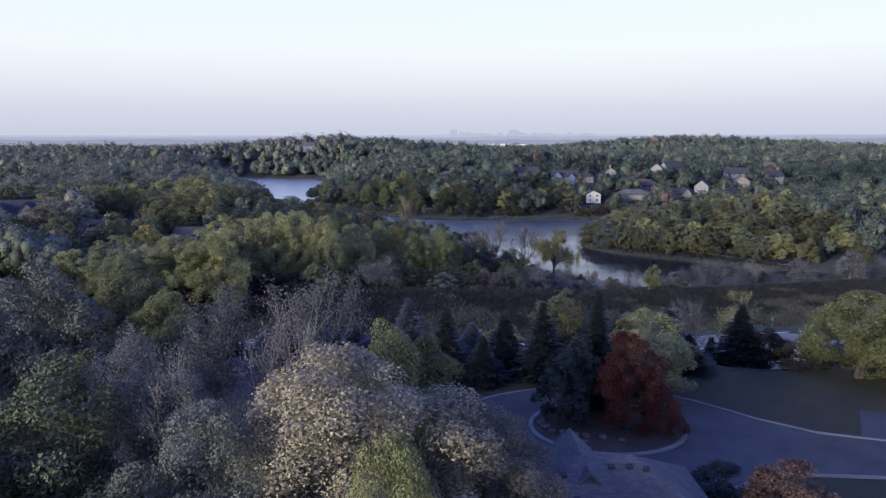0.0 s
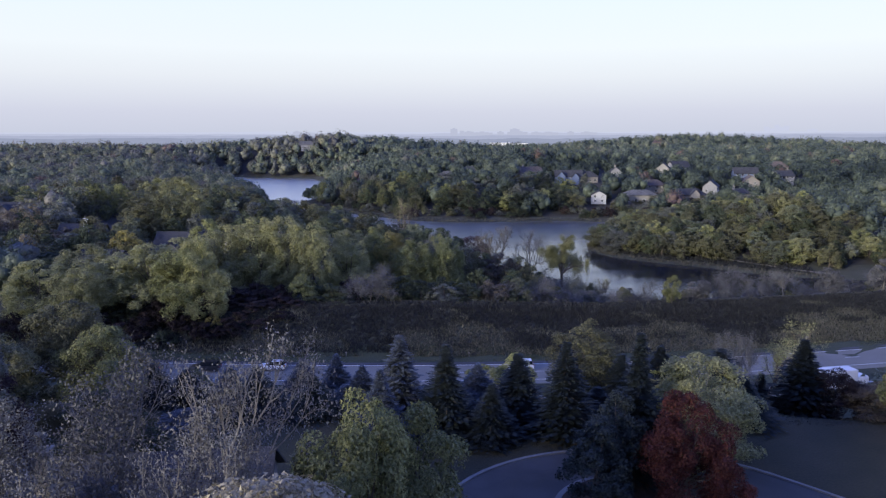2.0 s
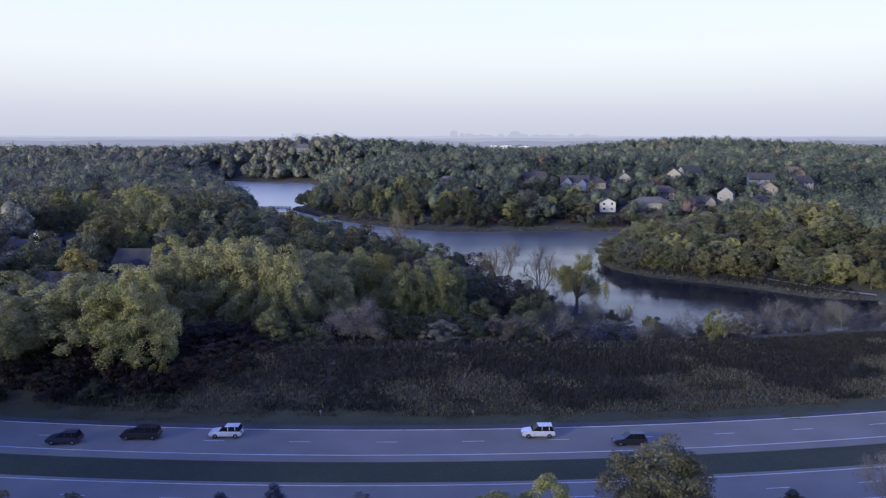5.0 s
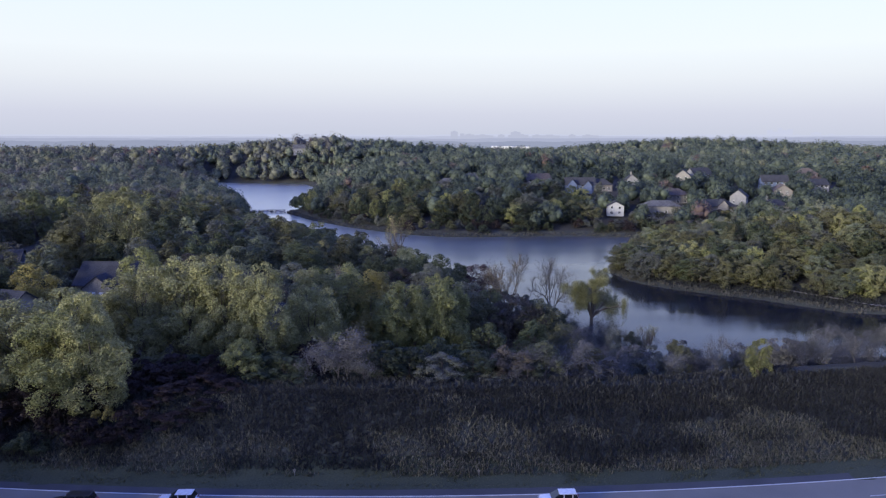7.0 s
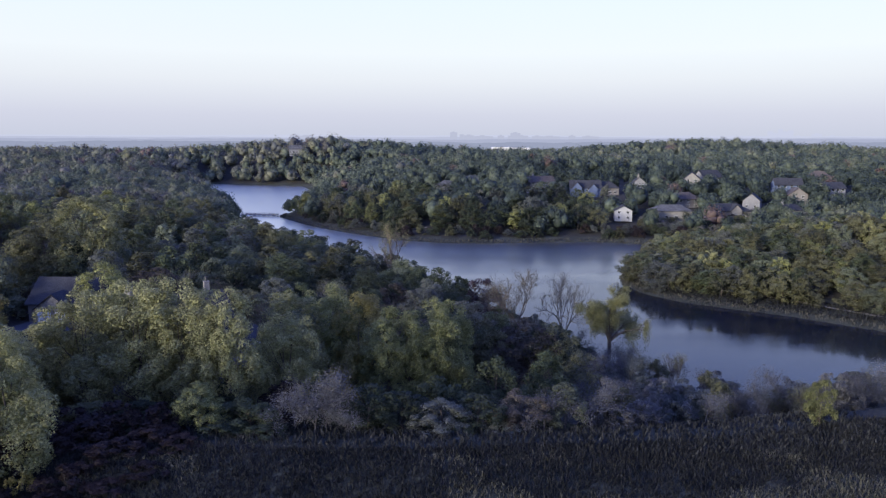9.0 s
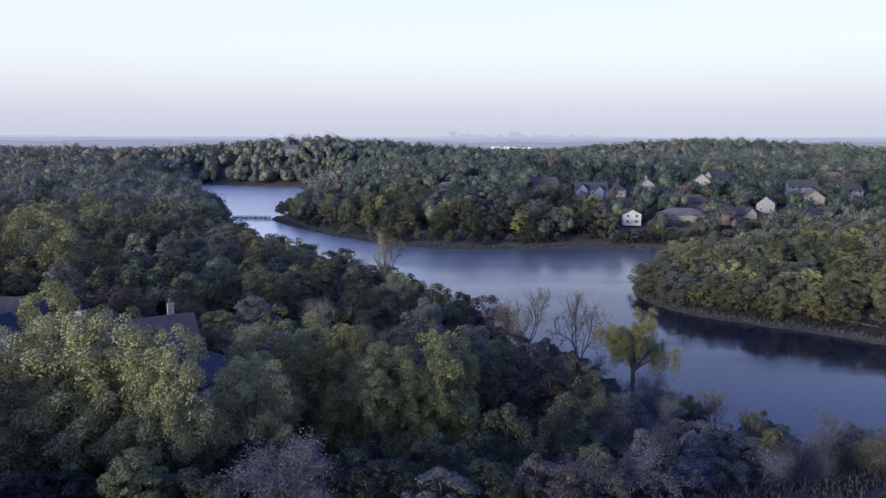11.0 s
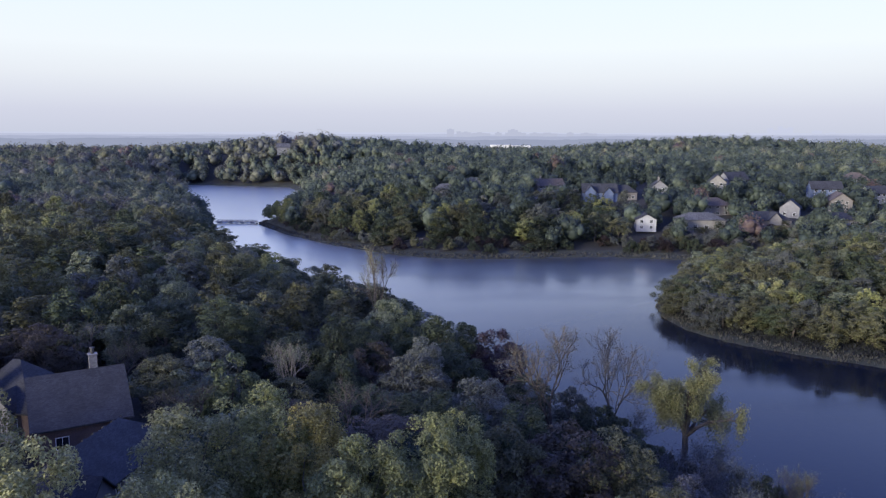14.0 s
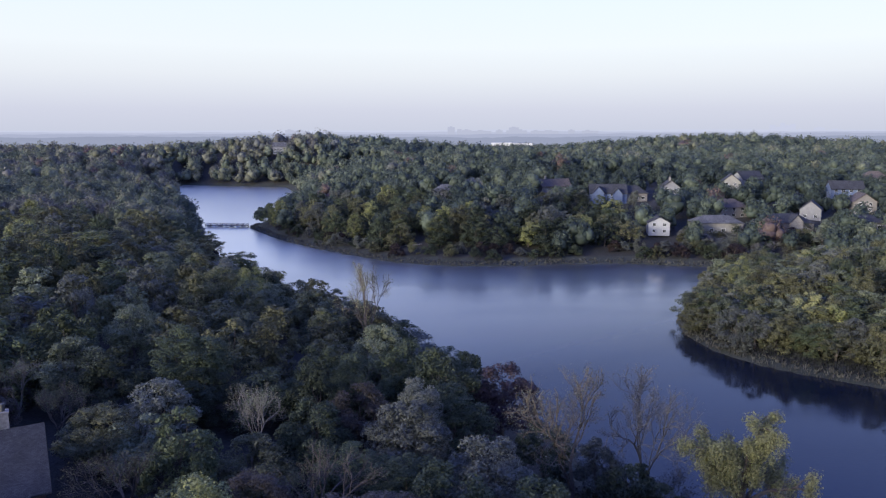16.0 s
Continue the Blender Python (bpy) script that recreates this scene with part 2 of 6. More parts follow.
M_SHINGLE = shingles("grey_shingles", (0.033, 0.034, 0.039), (0.056, 0.056, 0.061))
M_SHINGLE_PALE = shingles("weathered_shingles", (0.085, 0.085, 0.09), (0.125, 0.123, 0.122))
M_SHINGLE_BROWN = shingles("brown_shingles", (0.09, 0.07, 0.06), (0.13, 0.105, 0.09))
M_WHITE = siding("white_siding", (0.36, 0.36, 0.37), (0.43, 0.43, 0.44))
M_CREAM = siding("cream_siding", (0.20, 0.192, 0.18), (0.255, 0.244, 0.225))
M_TAUPE = siding("taupe_siding", (0.165, 0.15, 0.14), (0.21, 0.193, 0.178))
M_BLUE = siding("slate_blue_siding", (0.1, 0.13, 0.22), (0.13, 0.17, 0.27))
M_GREYSIDE = siding("grey_siding", (0.17, 0.17, 0.185), (0.23, 0.23, 0.245))


def glass_build(m, n, l, p):
    p.inputs["Base Color"].default_value = (0.015, 0.018, 0.022, 1)
    p.inputs["Roughness"].default_value = 0.06
    p.inputs["Specular IOR Level"].default_value = 0.6


M_GLASS = material("window_glass", glass_build)


def water_build(m, n, l, p):
    c = n.new("ShaderNodeTexCoord")
    s = n.new("ShaderNodeMapping")
    s.inputs["Scale"].default_value = (0.55, 1.4, 1.0)
    l.new(c.outputs["Object"], s.inputs["Vector"])
    t = n.new("ShaderNodeTexNoise")
    t.inputs["Scale"].default_value, t.inputs["Detail"].default_value = 1.3, 4
    l.new(s.outputs[0], t.inputs["Vector"])
    # cat's-paws drawn out across the lake
    long = n.new("ShaderNodeMapping")
    long.inputs["Scale"].default_value = (0.4, 1.7, 1.0)
    l.new(c.outputs["Object"], long.inputs["Vector"])
    paws = n.new("ShaderNodeTexNoise")
    paws.inputs["Scale"].default_value, paws.inputs["Detail"].default_value = 0.035, 5
    l.new(long.outputs[0], paws.inputs["Vector"])
    calm = paws.outputs["Fac"]
    k = n.new("ShaderNodeMapRange")
    k.inputs["From Min"].default_value, k.inputs["From Max"].default_value = 0.4, 0.62
    k.inputs["To Min"].default_value, k.inputs["To Max"].default_value = 0.18, 0.75
    l.new(calm, k.inputs["Value"])
    b = n.new("ShaderNodeBump")
    b.inputs["Distance"].default_value = 0.035
    l.new(k.outputs[0], b.inputs["Strength"])
    l.new(t.outputs["Fac"], b.inputs["Height"])
    l.new(b.outputs[0], p.inputs["Normal"])
    p.inputs["Base Color"].default_value = (0.006, 0.011, 0.022, 1)
    g = n.new("ShaderNodeMapRange")
    g.inputs["From Min"].default_value, g.inputs["From Max"].default_value = 0.38, 0.6
    g.inputs["To Min"].default_value, g.inputs["To Max"].default_value = 0.07, 0.15
    l.new(calm, g.inputs["Value"])
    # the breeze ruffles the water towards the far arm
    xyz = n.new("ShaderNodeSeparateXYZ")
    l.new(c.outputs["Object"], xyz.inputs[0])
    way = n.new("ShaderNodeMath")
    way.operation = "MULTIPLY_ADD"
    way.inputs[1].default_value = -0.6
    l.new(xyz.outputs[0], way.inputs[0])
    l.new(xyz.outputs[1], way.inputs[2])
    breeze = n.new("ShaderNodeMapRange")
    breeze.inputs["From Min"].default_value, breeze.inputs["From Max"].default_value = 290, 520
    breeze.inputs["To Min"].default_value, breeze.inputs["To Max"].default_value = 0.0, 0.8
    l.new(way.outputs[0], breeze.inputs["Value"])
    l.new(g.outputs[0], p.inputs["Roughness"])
    # Mirror gloss blended in by position lifts the sky's sheen on far water.
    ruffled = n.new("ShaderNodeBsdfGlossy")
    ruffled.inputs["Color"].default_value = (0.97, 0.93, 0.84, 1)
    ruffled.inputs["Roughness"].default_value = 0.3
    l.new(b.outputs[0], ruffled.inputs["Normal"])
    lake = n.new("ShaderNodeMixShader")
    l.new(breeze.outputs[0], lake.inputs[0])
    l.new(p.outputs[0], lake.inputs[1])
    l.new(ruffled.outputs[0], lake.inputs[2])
    l.new(lake.outputs[0], n["Material Output"].inputs[0])
    p.inputs["IOR"].default_value = 1.34


M_WATER = material("lake_water", water_build)


def carpaint(name, col):
    def build(m, n, l, p):
        dust = ramp(n, l, noise_tex(n, l, 2.5, 4), (0.35, tuple(c * 0.9 for c in col)), (0.7, tuple(c * 1.1 + 0.01 for c in col)))
        l.new(dust, p.inputs["Base Color"])
        p.inputs["Roughness"].default_value = 0.3
        p.inputs["Coat Weight"].default_value = 0.6
    return material(name, build)


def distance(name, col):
    """Far backdrop drowned in haze, painted as one plain, faintly glowing colour."""
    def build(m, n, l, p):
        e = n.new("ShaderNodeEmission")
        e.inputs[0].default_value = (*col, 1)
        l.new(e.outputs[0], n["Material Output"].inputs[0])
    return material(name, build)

# ---- mesh helpers ----
def part(name, bm, mat, parent=None, label="", kind=""):
    me = bpy.data.meshes.new(name)
    bm.to_mesh(me)
    bm.free()
    me.materials.append(mat)
    ob = new(name, me)
    if parent is not None:
        ob.parent = parent
    return tagged(ob, label=label, kind=kind)


def mesh_from(name, verts, faces_n, mat):
    """A mesh of faces that share no corners: verts (faces, corners, 3)."""
    count = len(verts)
    me = bpy.data.meshes.new(name)
    me.vertices.add(count * faces_n)
    me.vertices.foreach_set("co", np.ascontiguousarray(verts, dtype=np.float32).ravel())
    me.loops.add(count * faces_n)
    me.loops.foreach_set("vertex_index", np.arange(count * faces_n, dtype=np.int32))
    me.polygons.add(count)
    me.polygons.foreach_set("loop_start", np.arange(0, count * faces_n, faces_n, dtype=np.int32))
    me.update(calc_edges=True)
    me.materials.append(mat)
    return me


def box(bm, x0, x1, y0, y1, z0, z1, m=None):
    vs = [bm.verts.new((x, y, z)) for z in (z0, z1) for y in (y0, y1) for x in (x0, x1)]
    for f in ((0, 2, 3, 1), (4, 5, 7, 6), (0, 1, 5, 4), (2, 6, 7, 3), (0, 4, 6, 2), (1, 3, 7, 5)):
        bm.faces.new([vs[i] for i in f])
    if m is not None:
        for v in vs:
            v.co = m @ v.co
    return vs


def tube(verts, faces, a, b, ra, rb, sides=5):
    """Adds a tapered tube from a to b to the lists."""
    a, b = Vector(a), Vector(b)
    w = (b - a).normalized()
    u = w.orthogonal().normalized()
    v = w.cross(u)
    base = len(verts)
    for p, r in ((a, ra), (b, rb)):
        for i in range(sides):
            k = 2 * math.pi * i / sides
            verts.append(p + u * (r * math.cos(k)) + v * (r * math.sin(k)))
    for i in range(sides):
        j = (i + 1) % sides
        faces.append((base + i, base + j, base + sides + j, base + sides + i))
    faces.append(tuple(base + sides + i for i in range(sides)))


def smooth(a, b, x):
    k = min(1.0, max(0.0, (x - a) / (b - a)))
    return k * k * (3 - 2 * k)


# ---- the lie of the land ----
# outline of the lake, from the near shore westwards, round the far arm and back along the east shore
LAKE = [(260, 222), (150, 226), (94, 224), (74, 217), (58, 214), (47, 226), (41, 240), (33, 250), (25, 262), (20, 280), (10, 302),
        (-2, 325), (-12, 342), (-33, 364), (-57, 402), (-83, 446), (-112, 515), (-124, 556), (-165, 645), (-186, 690),
        (-200, 745), (-207, 780), (-240, 775), (-262, 830), (-250, 905), (-200, 885), (-141, 868), (-108, 770), (-92, 660),
        (-98, 585), (-101, 560), (-73, 511), (-52, 484), (-34, 465), (-14, 447), (6, 438.5), (27, 437), (55, 441), (78, 443),
        (100, 436), (124, 430), (128, 416), (108, 410), (94, 394), (79, 368), (70, 350), (67.5, 336), (70, 321), (76, 311), (84, 303),
        (95, 295), (104, 289), (121, 272), (160, 262), (260, 262)]
LAKE_A = np.array(LAKE, dtype=float)


def lake_dist(x, y):
    """Distance to the shore, less than nought on the water. x, y: arrays."""
    p = np.stack([np.asarray(x, float).ravel(), np.asarray(y, float).ravel()], 1)
    best = np.full(len(p), 1e9)
    inside = np.zeros(len(p), bool)
    b = LAKE_A[-1]
    for a in LAKE_A:
        d = b - a
        k = np.clip(((p - a) @ d) / (d @ d), 0, 1)
        best = np.minimum(best, np.hypot(*(p - a - k[:, None] * d).T))
        cross = ((a[1] > p[:, 1]) != (b[1] > p[:, 1])) & (p[:, 0] < (b[0] - a[0]) * (p[:, 1] - a[1]) / (b[1] - a[1] + 1e-12) + a[0])
        inside ^= cross
        b = a
    return np.where(inside, -best, best).reshape(np.shape(x))


def road_edge(x):
    """The far edge of the highway: a wide bend."""
    k = np.abs(np.asarray(x, float) + 5)
    return np.where(k < 85, 146.8 + 0.00115 * k * k, 146.8 + 0.00115 * 85 * 85 + 0.1955 * (k - 85))


def sstep(a, b, x):
    k = np.clip((x - a) / (b - a), 0, 1)
    return k * k * (3 - 2 * k)


HILLS = [(-135, 1010, 175, 120, 22), (40, 690, 150, 110, 12.5), (400, 1240, 190, 150, 20), (-420, 800, 220, 200, 5), (-560, 1000, 240, 150, 7),
         (620, 1080, 210, 150, 6), (-130, 330, 90, 90, 5), (150, 330, 60, 45, 6), (450, 700, 200, 220, 6), (180, 560, 120, 70, 5)]


def land(x, y):
    """Height of the ground over the lake."""
    x, y = np.asarray(x, float), np.asarray(y, float)
    u = y - road_edge(x)
    d = lake_dist(x, y)
    # the home hill, down to the highway
    near = 8.7 + 15.8 * (1 - sstep(-66, -30, u + 6 * sstep(20, 40, x)))
    # the berm behind the highway
    crest = 15.2 - 2.6 * sstep(-5, 45, x)
    uc = 17 + 0.16 * np.clip(x, 0, 60)
    rise = 8.7 + (crest - 8.7) * sstep(2, uc, u) ** 0.8
    # the country round the lake
    shore = 0.35 + 12.5 * (1 - np.exp(-np.clip(d, 0, None) / 62)) * (1 + 0.2 * sstep(500, 900, y))
    for hx, hy, sx, sy, up in HILLS:
        shore = shore + up * np.exp(-((x - hx) / sx) ** 2 - ((y - hy) / sy) ** 2) * sstep(5, 60, d)
    back = rise + (shore - rise) * sstep(uc + 1, uc + 24, u)
    z = np.where(u < 2, near, np.where(u < uc + 1, rise, back))
    z = np.where(d < 0, -1.8 * sstep(0, 6, -d) - 0.05, z)
    low = 14 - 90 * sstep(1450, 2000, y)
    return np.where(y > 1000, np.minimum(z, low + (z - low) * (1 - sstep(1150, 1550, y))), z)


def ground_z(x, y):
    return float(land(np.array([x]), np.array([y]))[0])


def steps(*runs):
    out = []
    for a, b, s in runs:
        out += list(np.arange(a, b, s))
    return np.array(out + [runs[-1][1]])


gx = steps((-4900, -1900, 500), (-1900, -700, 100), (-700, -270, 20), (-270, -110, 5), (-110, 130, 3), (130, 270, 5), (270, 700, 20), (700, 1900, 100), (1900, 4900, 500))
gy = steps((-600, -60, 60), (-60, 40, 10), (40, 185, 2.4), (185, 460, 3), (460, 920, 8), (920, 1600, 40), (1600, 2400, 100), (2400, 4950, 425))
GX, GY = np.meshgrid(gx, gy)
GZ = land(GX, GY)
rng = np.random.default_rng(7)
GZ += np.where(lake_dist(GX, GY) > 4, 1, 0) * np.where((GY > 150) & (GY < 900), 1, 0) * rng.normal(0, 0.12, GZ.shape)
nx, ny = len(gx), len(gy)
gv = np.stack([GX, GY, GZ], -1).reshape(-1, 3)
idx = np.arange(nx * ny).reshape(ny, nx)
gf = np.stack([idx[:-1, :-1], idx[:-1, 1:], idx[1:, 1:], idx[1:, :-1]], -1).reshape(-1, 4)
me = bpy.data.meshes.new("ground")
me.from_pydata(gv.tolist(), [], gf.tolist())
for m in (M_LAWN, M_VERGE, M_MEADOW, M_FLOOR, M_PLAIN):
    me.materials.append(m)
cx, cy = gv[gf].mean(1)[:, 0], gv[gf].mean(1)[:, 1]
cu = cy - road_edge(cx)
cd = lake_dist(cx, cy)
slot = np.full(len(gf), 3)
slot[(cu < -30)] = 0
slot[(cu >= -34) & (cu < 5)] = 1
slot[(cu >= 5) & (cu < 28)] = 2
slot[(cu >= 28) & (cd < 7)] = 2
slot[(cd < 15) & (cx > 60) & (cy > 262) & (cy < 440)] = 2
slot[np.hypot(cx, cy) > 1900] = 4
me.polygons.foreach_set("material_index", slot.astype(np.int32))
me.polygons.foreach_set("use_smooth", np.ones(len(gf), bool))
ground = tagged(new("ground", me), "grassy and wooded rolling ground round a lake", "ground", kind="structure")

bm = bmesh.new()
vs = [bm.verts.new(v) for v in ((-320, 195, 0), (290, 195, 0), (290, 960, 0), (-320, 960, 0))]
bm.faces.new(vs)
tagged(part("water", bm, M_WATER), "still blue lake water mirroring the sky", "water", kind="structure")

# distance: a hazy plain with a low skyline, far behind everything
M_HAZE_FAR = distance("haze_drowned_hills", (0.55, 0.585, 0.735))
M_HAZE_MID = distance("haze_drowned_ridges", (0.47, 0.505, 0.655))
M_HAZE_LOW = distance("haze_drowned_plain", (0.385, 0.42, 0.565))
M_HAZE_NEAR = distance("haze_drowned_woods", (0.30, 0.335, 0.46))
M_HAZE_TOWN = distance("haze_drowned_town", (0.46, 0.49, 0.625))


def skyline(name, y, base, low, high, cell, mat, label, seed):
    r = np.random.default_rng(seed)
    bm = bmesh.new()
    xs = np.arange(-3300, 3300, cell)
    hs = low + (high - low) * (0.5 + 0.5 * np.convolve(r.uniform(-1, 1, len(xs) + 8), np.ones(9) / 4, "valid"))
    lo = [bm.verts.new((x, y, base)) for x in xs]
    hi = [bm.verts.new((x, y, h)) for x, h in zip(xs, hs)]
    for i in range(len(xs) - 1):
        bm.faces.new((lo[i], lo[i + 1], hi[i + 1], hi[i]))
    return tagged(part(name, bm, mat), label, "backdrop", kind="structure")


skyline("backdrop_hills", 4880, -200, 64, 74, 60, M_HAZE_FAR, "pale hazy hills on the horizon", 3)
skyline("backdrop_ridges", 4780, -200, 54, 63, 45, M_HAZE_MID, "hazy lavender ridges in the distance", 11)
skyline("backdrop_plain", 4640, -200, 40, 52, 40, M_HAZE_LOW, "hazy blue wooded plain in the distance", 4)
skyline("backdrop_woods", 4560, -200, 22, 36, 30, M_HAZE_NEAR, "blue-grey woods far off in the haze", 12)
TOWN = [(120, 44, 78), (170, 26, 66), (215, 60, 60), (262, 30, 55), (300, 80, 56), (352, 24, 54), (415, 40, 58), (470, 22, 58), (505, 60, 75), (540, 90, 58),
        (640, 60, 55), (720, 120, 54), (860, 40, 58), (960, 70, 55), (1010, 30, 54), (-870, 50, 62), (-800, 90, 56), (-640, 70, 55), (2450, 60, 72), (2330, 40, 58), (2550, 80, 60),
        (2150, 30, 90), (2185, 26, 78), (2215, 24, 102), (2245, 40, 84), (2280, 30, 95)]
# Far buildings glow too: their haze is painted as flat emission.
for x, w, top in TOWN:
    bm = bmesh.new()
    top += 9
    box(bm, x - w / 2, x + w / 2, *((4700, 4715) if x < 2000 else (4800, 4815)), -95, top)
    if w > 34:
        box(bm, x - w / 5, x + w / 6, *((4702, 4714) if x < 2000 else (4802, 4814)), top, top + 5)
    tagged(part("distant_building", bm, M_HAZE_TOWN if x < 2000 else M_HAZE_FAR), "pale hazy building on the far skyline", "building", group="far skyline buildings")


bm = bmesh.new()
box(bm, 112, 186, 1500, 1530, 10, 33)
box(bm, 112, 150, 1499, 1531, 33, 34)
tagged(part("warehouse", bm, M_TRIM), "long low white building beyond the far woods", "building")


# ---- roads ----
def ribbon(name, u0, u1, x0, x1, lift, mat, label, cat="road", step=4.0, kind="structure", dash=None):
    """A strip along the highway's bend between two offsets from its far edge."""
    bm = bmesh.new()
    xs = np.arange(x0, x1 + step, step)
    if dash:
        for a in np.arange(x0, x1, dash[0] + dash[1]):
            q = [(a, u0), (a + dash[0], u0), (a + dash[0], u1), (a, u1)]
            bm.faces.new([bm.verts.new((px, float(road_edge(px)) + pu, 8.7 + lift)) for px, pu in q])
    else:
        rows = []
        for px in xs:
            e = float(road_edge(px))
            rows.append((bm.verts.new((px, e + u0, 8.7 + lift)), bm.verts.new((px, e + u1, 8.7 + lift))))
        for (a, b), (c, d) in zip(rows, rows[1:]):
            bm.faces.new((a, c, d, b))
        for f in bmesh.ops.extrude_face_region(bm, geom=bm.faces[:])["geom"]:
            if isinstance(f, bmesh.types.BMVert):
                f.co.z -= 0.03 if lift > 0.08 else 0.3
    return tagged(part(name, bm, mat), label, cat, kind=kind)


X0, X1 = -420, 420
ribbon("road", -10.2, -1.6, X0, X1, 0.06, M_HIGHWAY, "pale worn two-lane highway asphalt", "road")
ribbon("road_shoulder", -1.6, 0.0, X0, X1, 0.05, M_SHOULDER, "dark asphalt highway shoulder", "road")
ribbon("road_shoulder", -12.2, -10.2, X0, X1, 0.05, M_HIGHWAY, "pale asphalt inner shoulder of the highway", "road")
ribbon("road", -27.0, -18.0, X0, X1, 0.06, M_HIGHWAY, "pale worn near carriageway of the highway", "road")
ribbon("road_line", -1.85, -1.68, X0, X1, 0.10, M_PAINT, "white edge line on the highway", "road marking")
ribbon("road_line", -10.3, -10.13, X0, X1, 0.10, M_PAINT, "white edge line along the highway median", "road marking")
ribbon("road_line", -18.9, -18.75, X0, X1, 0.10, M_PAINT, "white edge line on the near carriageway", "road marking")
ribbon("road_line", -26.2, -26.05, X0, X1, 0.10, M_PAINT, "white edge line on the near carriageway", "road marking")
for u in (-6.0,):
    ribbon("lane_dashes", u - 0.08, u + 0.08, -200, 200, 0.10, M_PAINT, "broken white lane line", "road marking", dash=(3.0, 9.0))
ribbon("lane_dashes", -22.5, -22.35, -200, 200, 0.10, M_PAINT, "broken white lane line", "road marking", dash=(3.0, 9.0))

# cul-de-sac with its planted island
CX, CY, CZ = 13.8, 62.0, 24.5
ISL = (14.6, 63.6, 6.9, 6.0)


def cul_outline(grow=0.0):
    pts = []
    for i in range(46):
        k = radians(38 + (318 - 38) * i / 45)
        pts.append((CX + (14.0 + grow) * math.cos(k), CY + (11.6 + grow) * math.sin(k)))
    pts += [(27.5, 54.2 - grow), (34, 53.6 - grow), (45, 52.5 - grow), (90, 48 - grow)]
    pts += [(90, 55.5 + grow), (48, 58.6 + grow), (38, 59.8 + grow), (32.5, 61.8 + grow), (28.6, 65 + grow)]
    return pts


def slab(name, pts, z0, z1, mat, label, cat, hole=None):
    bm = bmesh.new()
    vs = [bm.verts.new((x, y, z1)) for x, y in pts]
    edges = [bm.edges.new((vs[i], vs[(i + 1) % len(vs)])) for i in range(len(vs))]
    if hole:
        hs = [bm.verts.new((x, y, z1)) for x, y in hole]
        edges += [bm.edges.new((hs[i], hs[(i + 1) % len(hs)])) for i in range(len(hs))]
    bmesh.ops.triangle_fill(bm, edges=edges, use_beauty=True)
    got = bmesh.ops.extrude_face_region(bm, geom=bm.faces[:])["geom"]
    for v in got:
        if isinstance(v, bmesh.types.BMVert):
            v.co.z = z0
    bmesh.ops.recalc_face_normals(bm, faces=bm.faces[:])
    return tagged(part(name, bm, mat), label, cat, kind="structure")


def ellipse(c, rx, ry, count=40):
    return [(c[0] + rx * math.cos(2 * math.pi * i / count), c[1] + ry * math.sin(2 * math.pi * i / count)) for i in range(count)]


slab("road", cul_outline(), CZ - 0.2, CZ + 0.04, M_ROAD, "worn grey asphalt cul-de-sac", "road")
slab("kerb", cul_outline(0.30), CZ - 0.2, CZ + 0.16, M_CURB, "pale concrete kerb round the cul-de-sac", "kerb", hole=cul_outline(0.0))
slab("kerb", ellipse(ISL, ISL[2], ISL[3]), CZ - 0.2, CZ + 0.17, M_CURB, "pale concrete kerb round the planted island", "kerb", hole=ellipse(ISL, ISL[2] - 0.4, ISL[3] - 0.4))
slab("island_bed", ellipse(ISL, ISL[2] - 0.4, ISL[3] - 0.4), CZ - 0.2, CZ + 0.13, M_MULCH, "mulched planting bed on the island", "ground")
slab("driveway", [(35.2, 59.9), (40, 59.5), (44, 66), (39, 67)], CZ - 0.2, CZ + 0.06, M_SHOULDER, "dark new asphalt driveway", "driveway")
# tar-filled cracks wandering over the asphalt
bm = bmesh.new()
r = random.Random(5)
for sx, sy, k in ((2.5, 64, 70), (4, 68, 20), (5.5, 58, 40), (24, 60, -35), (27, 66, -60), (24, 57, -10), (30, 57, 25), (33, 60, -80), (38, 56, 80), (20, 55, 15), (27, 58, 60)):
    x, y, way = sx, sy, radians(k)
    for _ in range(9):
        way += r.uniform(-0.5, 0.5)
        x2, y2 = x + 0.75 * math.cos(way), y + 0.75 * math.sin(way)
        nxv, nyv = -math.sin(way) * 0.05, math.cos(way) * 0.05
        bm.faces.new([bm.verts.new((px, py, CZ + 0.046)) for px, py in ((x - nxv, y - nyv), (x2 - nxv, y2 - nyv), (x2 + nxv, y2 + nyv), (x + nxv, y + nyv))])
        x, y = x2, y2
tagged(part("tar_cracks", bm, M_SEAL), "black tar-filled cracks in the asphalt", "road marking", kind="structure")


def trail(name, pts, width, label):
    bm = bmesh.new()
    rows = []
    for i, (x, y) in enumerate(pts):
        a, b = pts[max(0, i - 1)], pts[min(len(pts) - 1, i + 1)]
        w = Vector((b[0] - a[0], b[1] - a[1])).normalized()
        o = Vector((-w.y, w.x)) * width / 2
        z = max(ground_z(x, y), 0.3) + 0.25
        rows.append((bm.verts.new((x - o.x, y - o.y, z)), bm.verts.new((x + o.x, y + o.y, z))))
    for (a, b), (c, d) in zip(rows, rows[1:]):
        bm.faces.new((a, c, d, b))
    return tagged(part(name, bm, M_TRAIL), label, "path", kind="structure")


trail("path", [(-50, 500), (-43, 493), (-35, 484), (-28, 477), (-20, 471), (-12, 467), (-3, 467)], 2.2, "pale gravel path along the far shore")
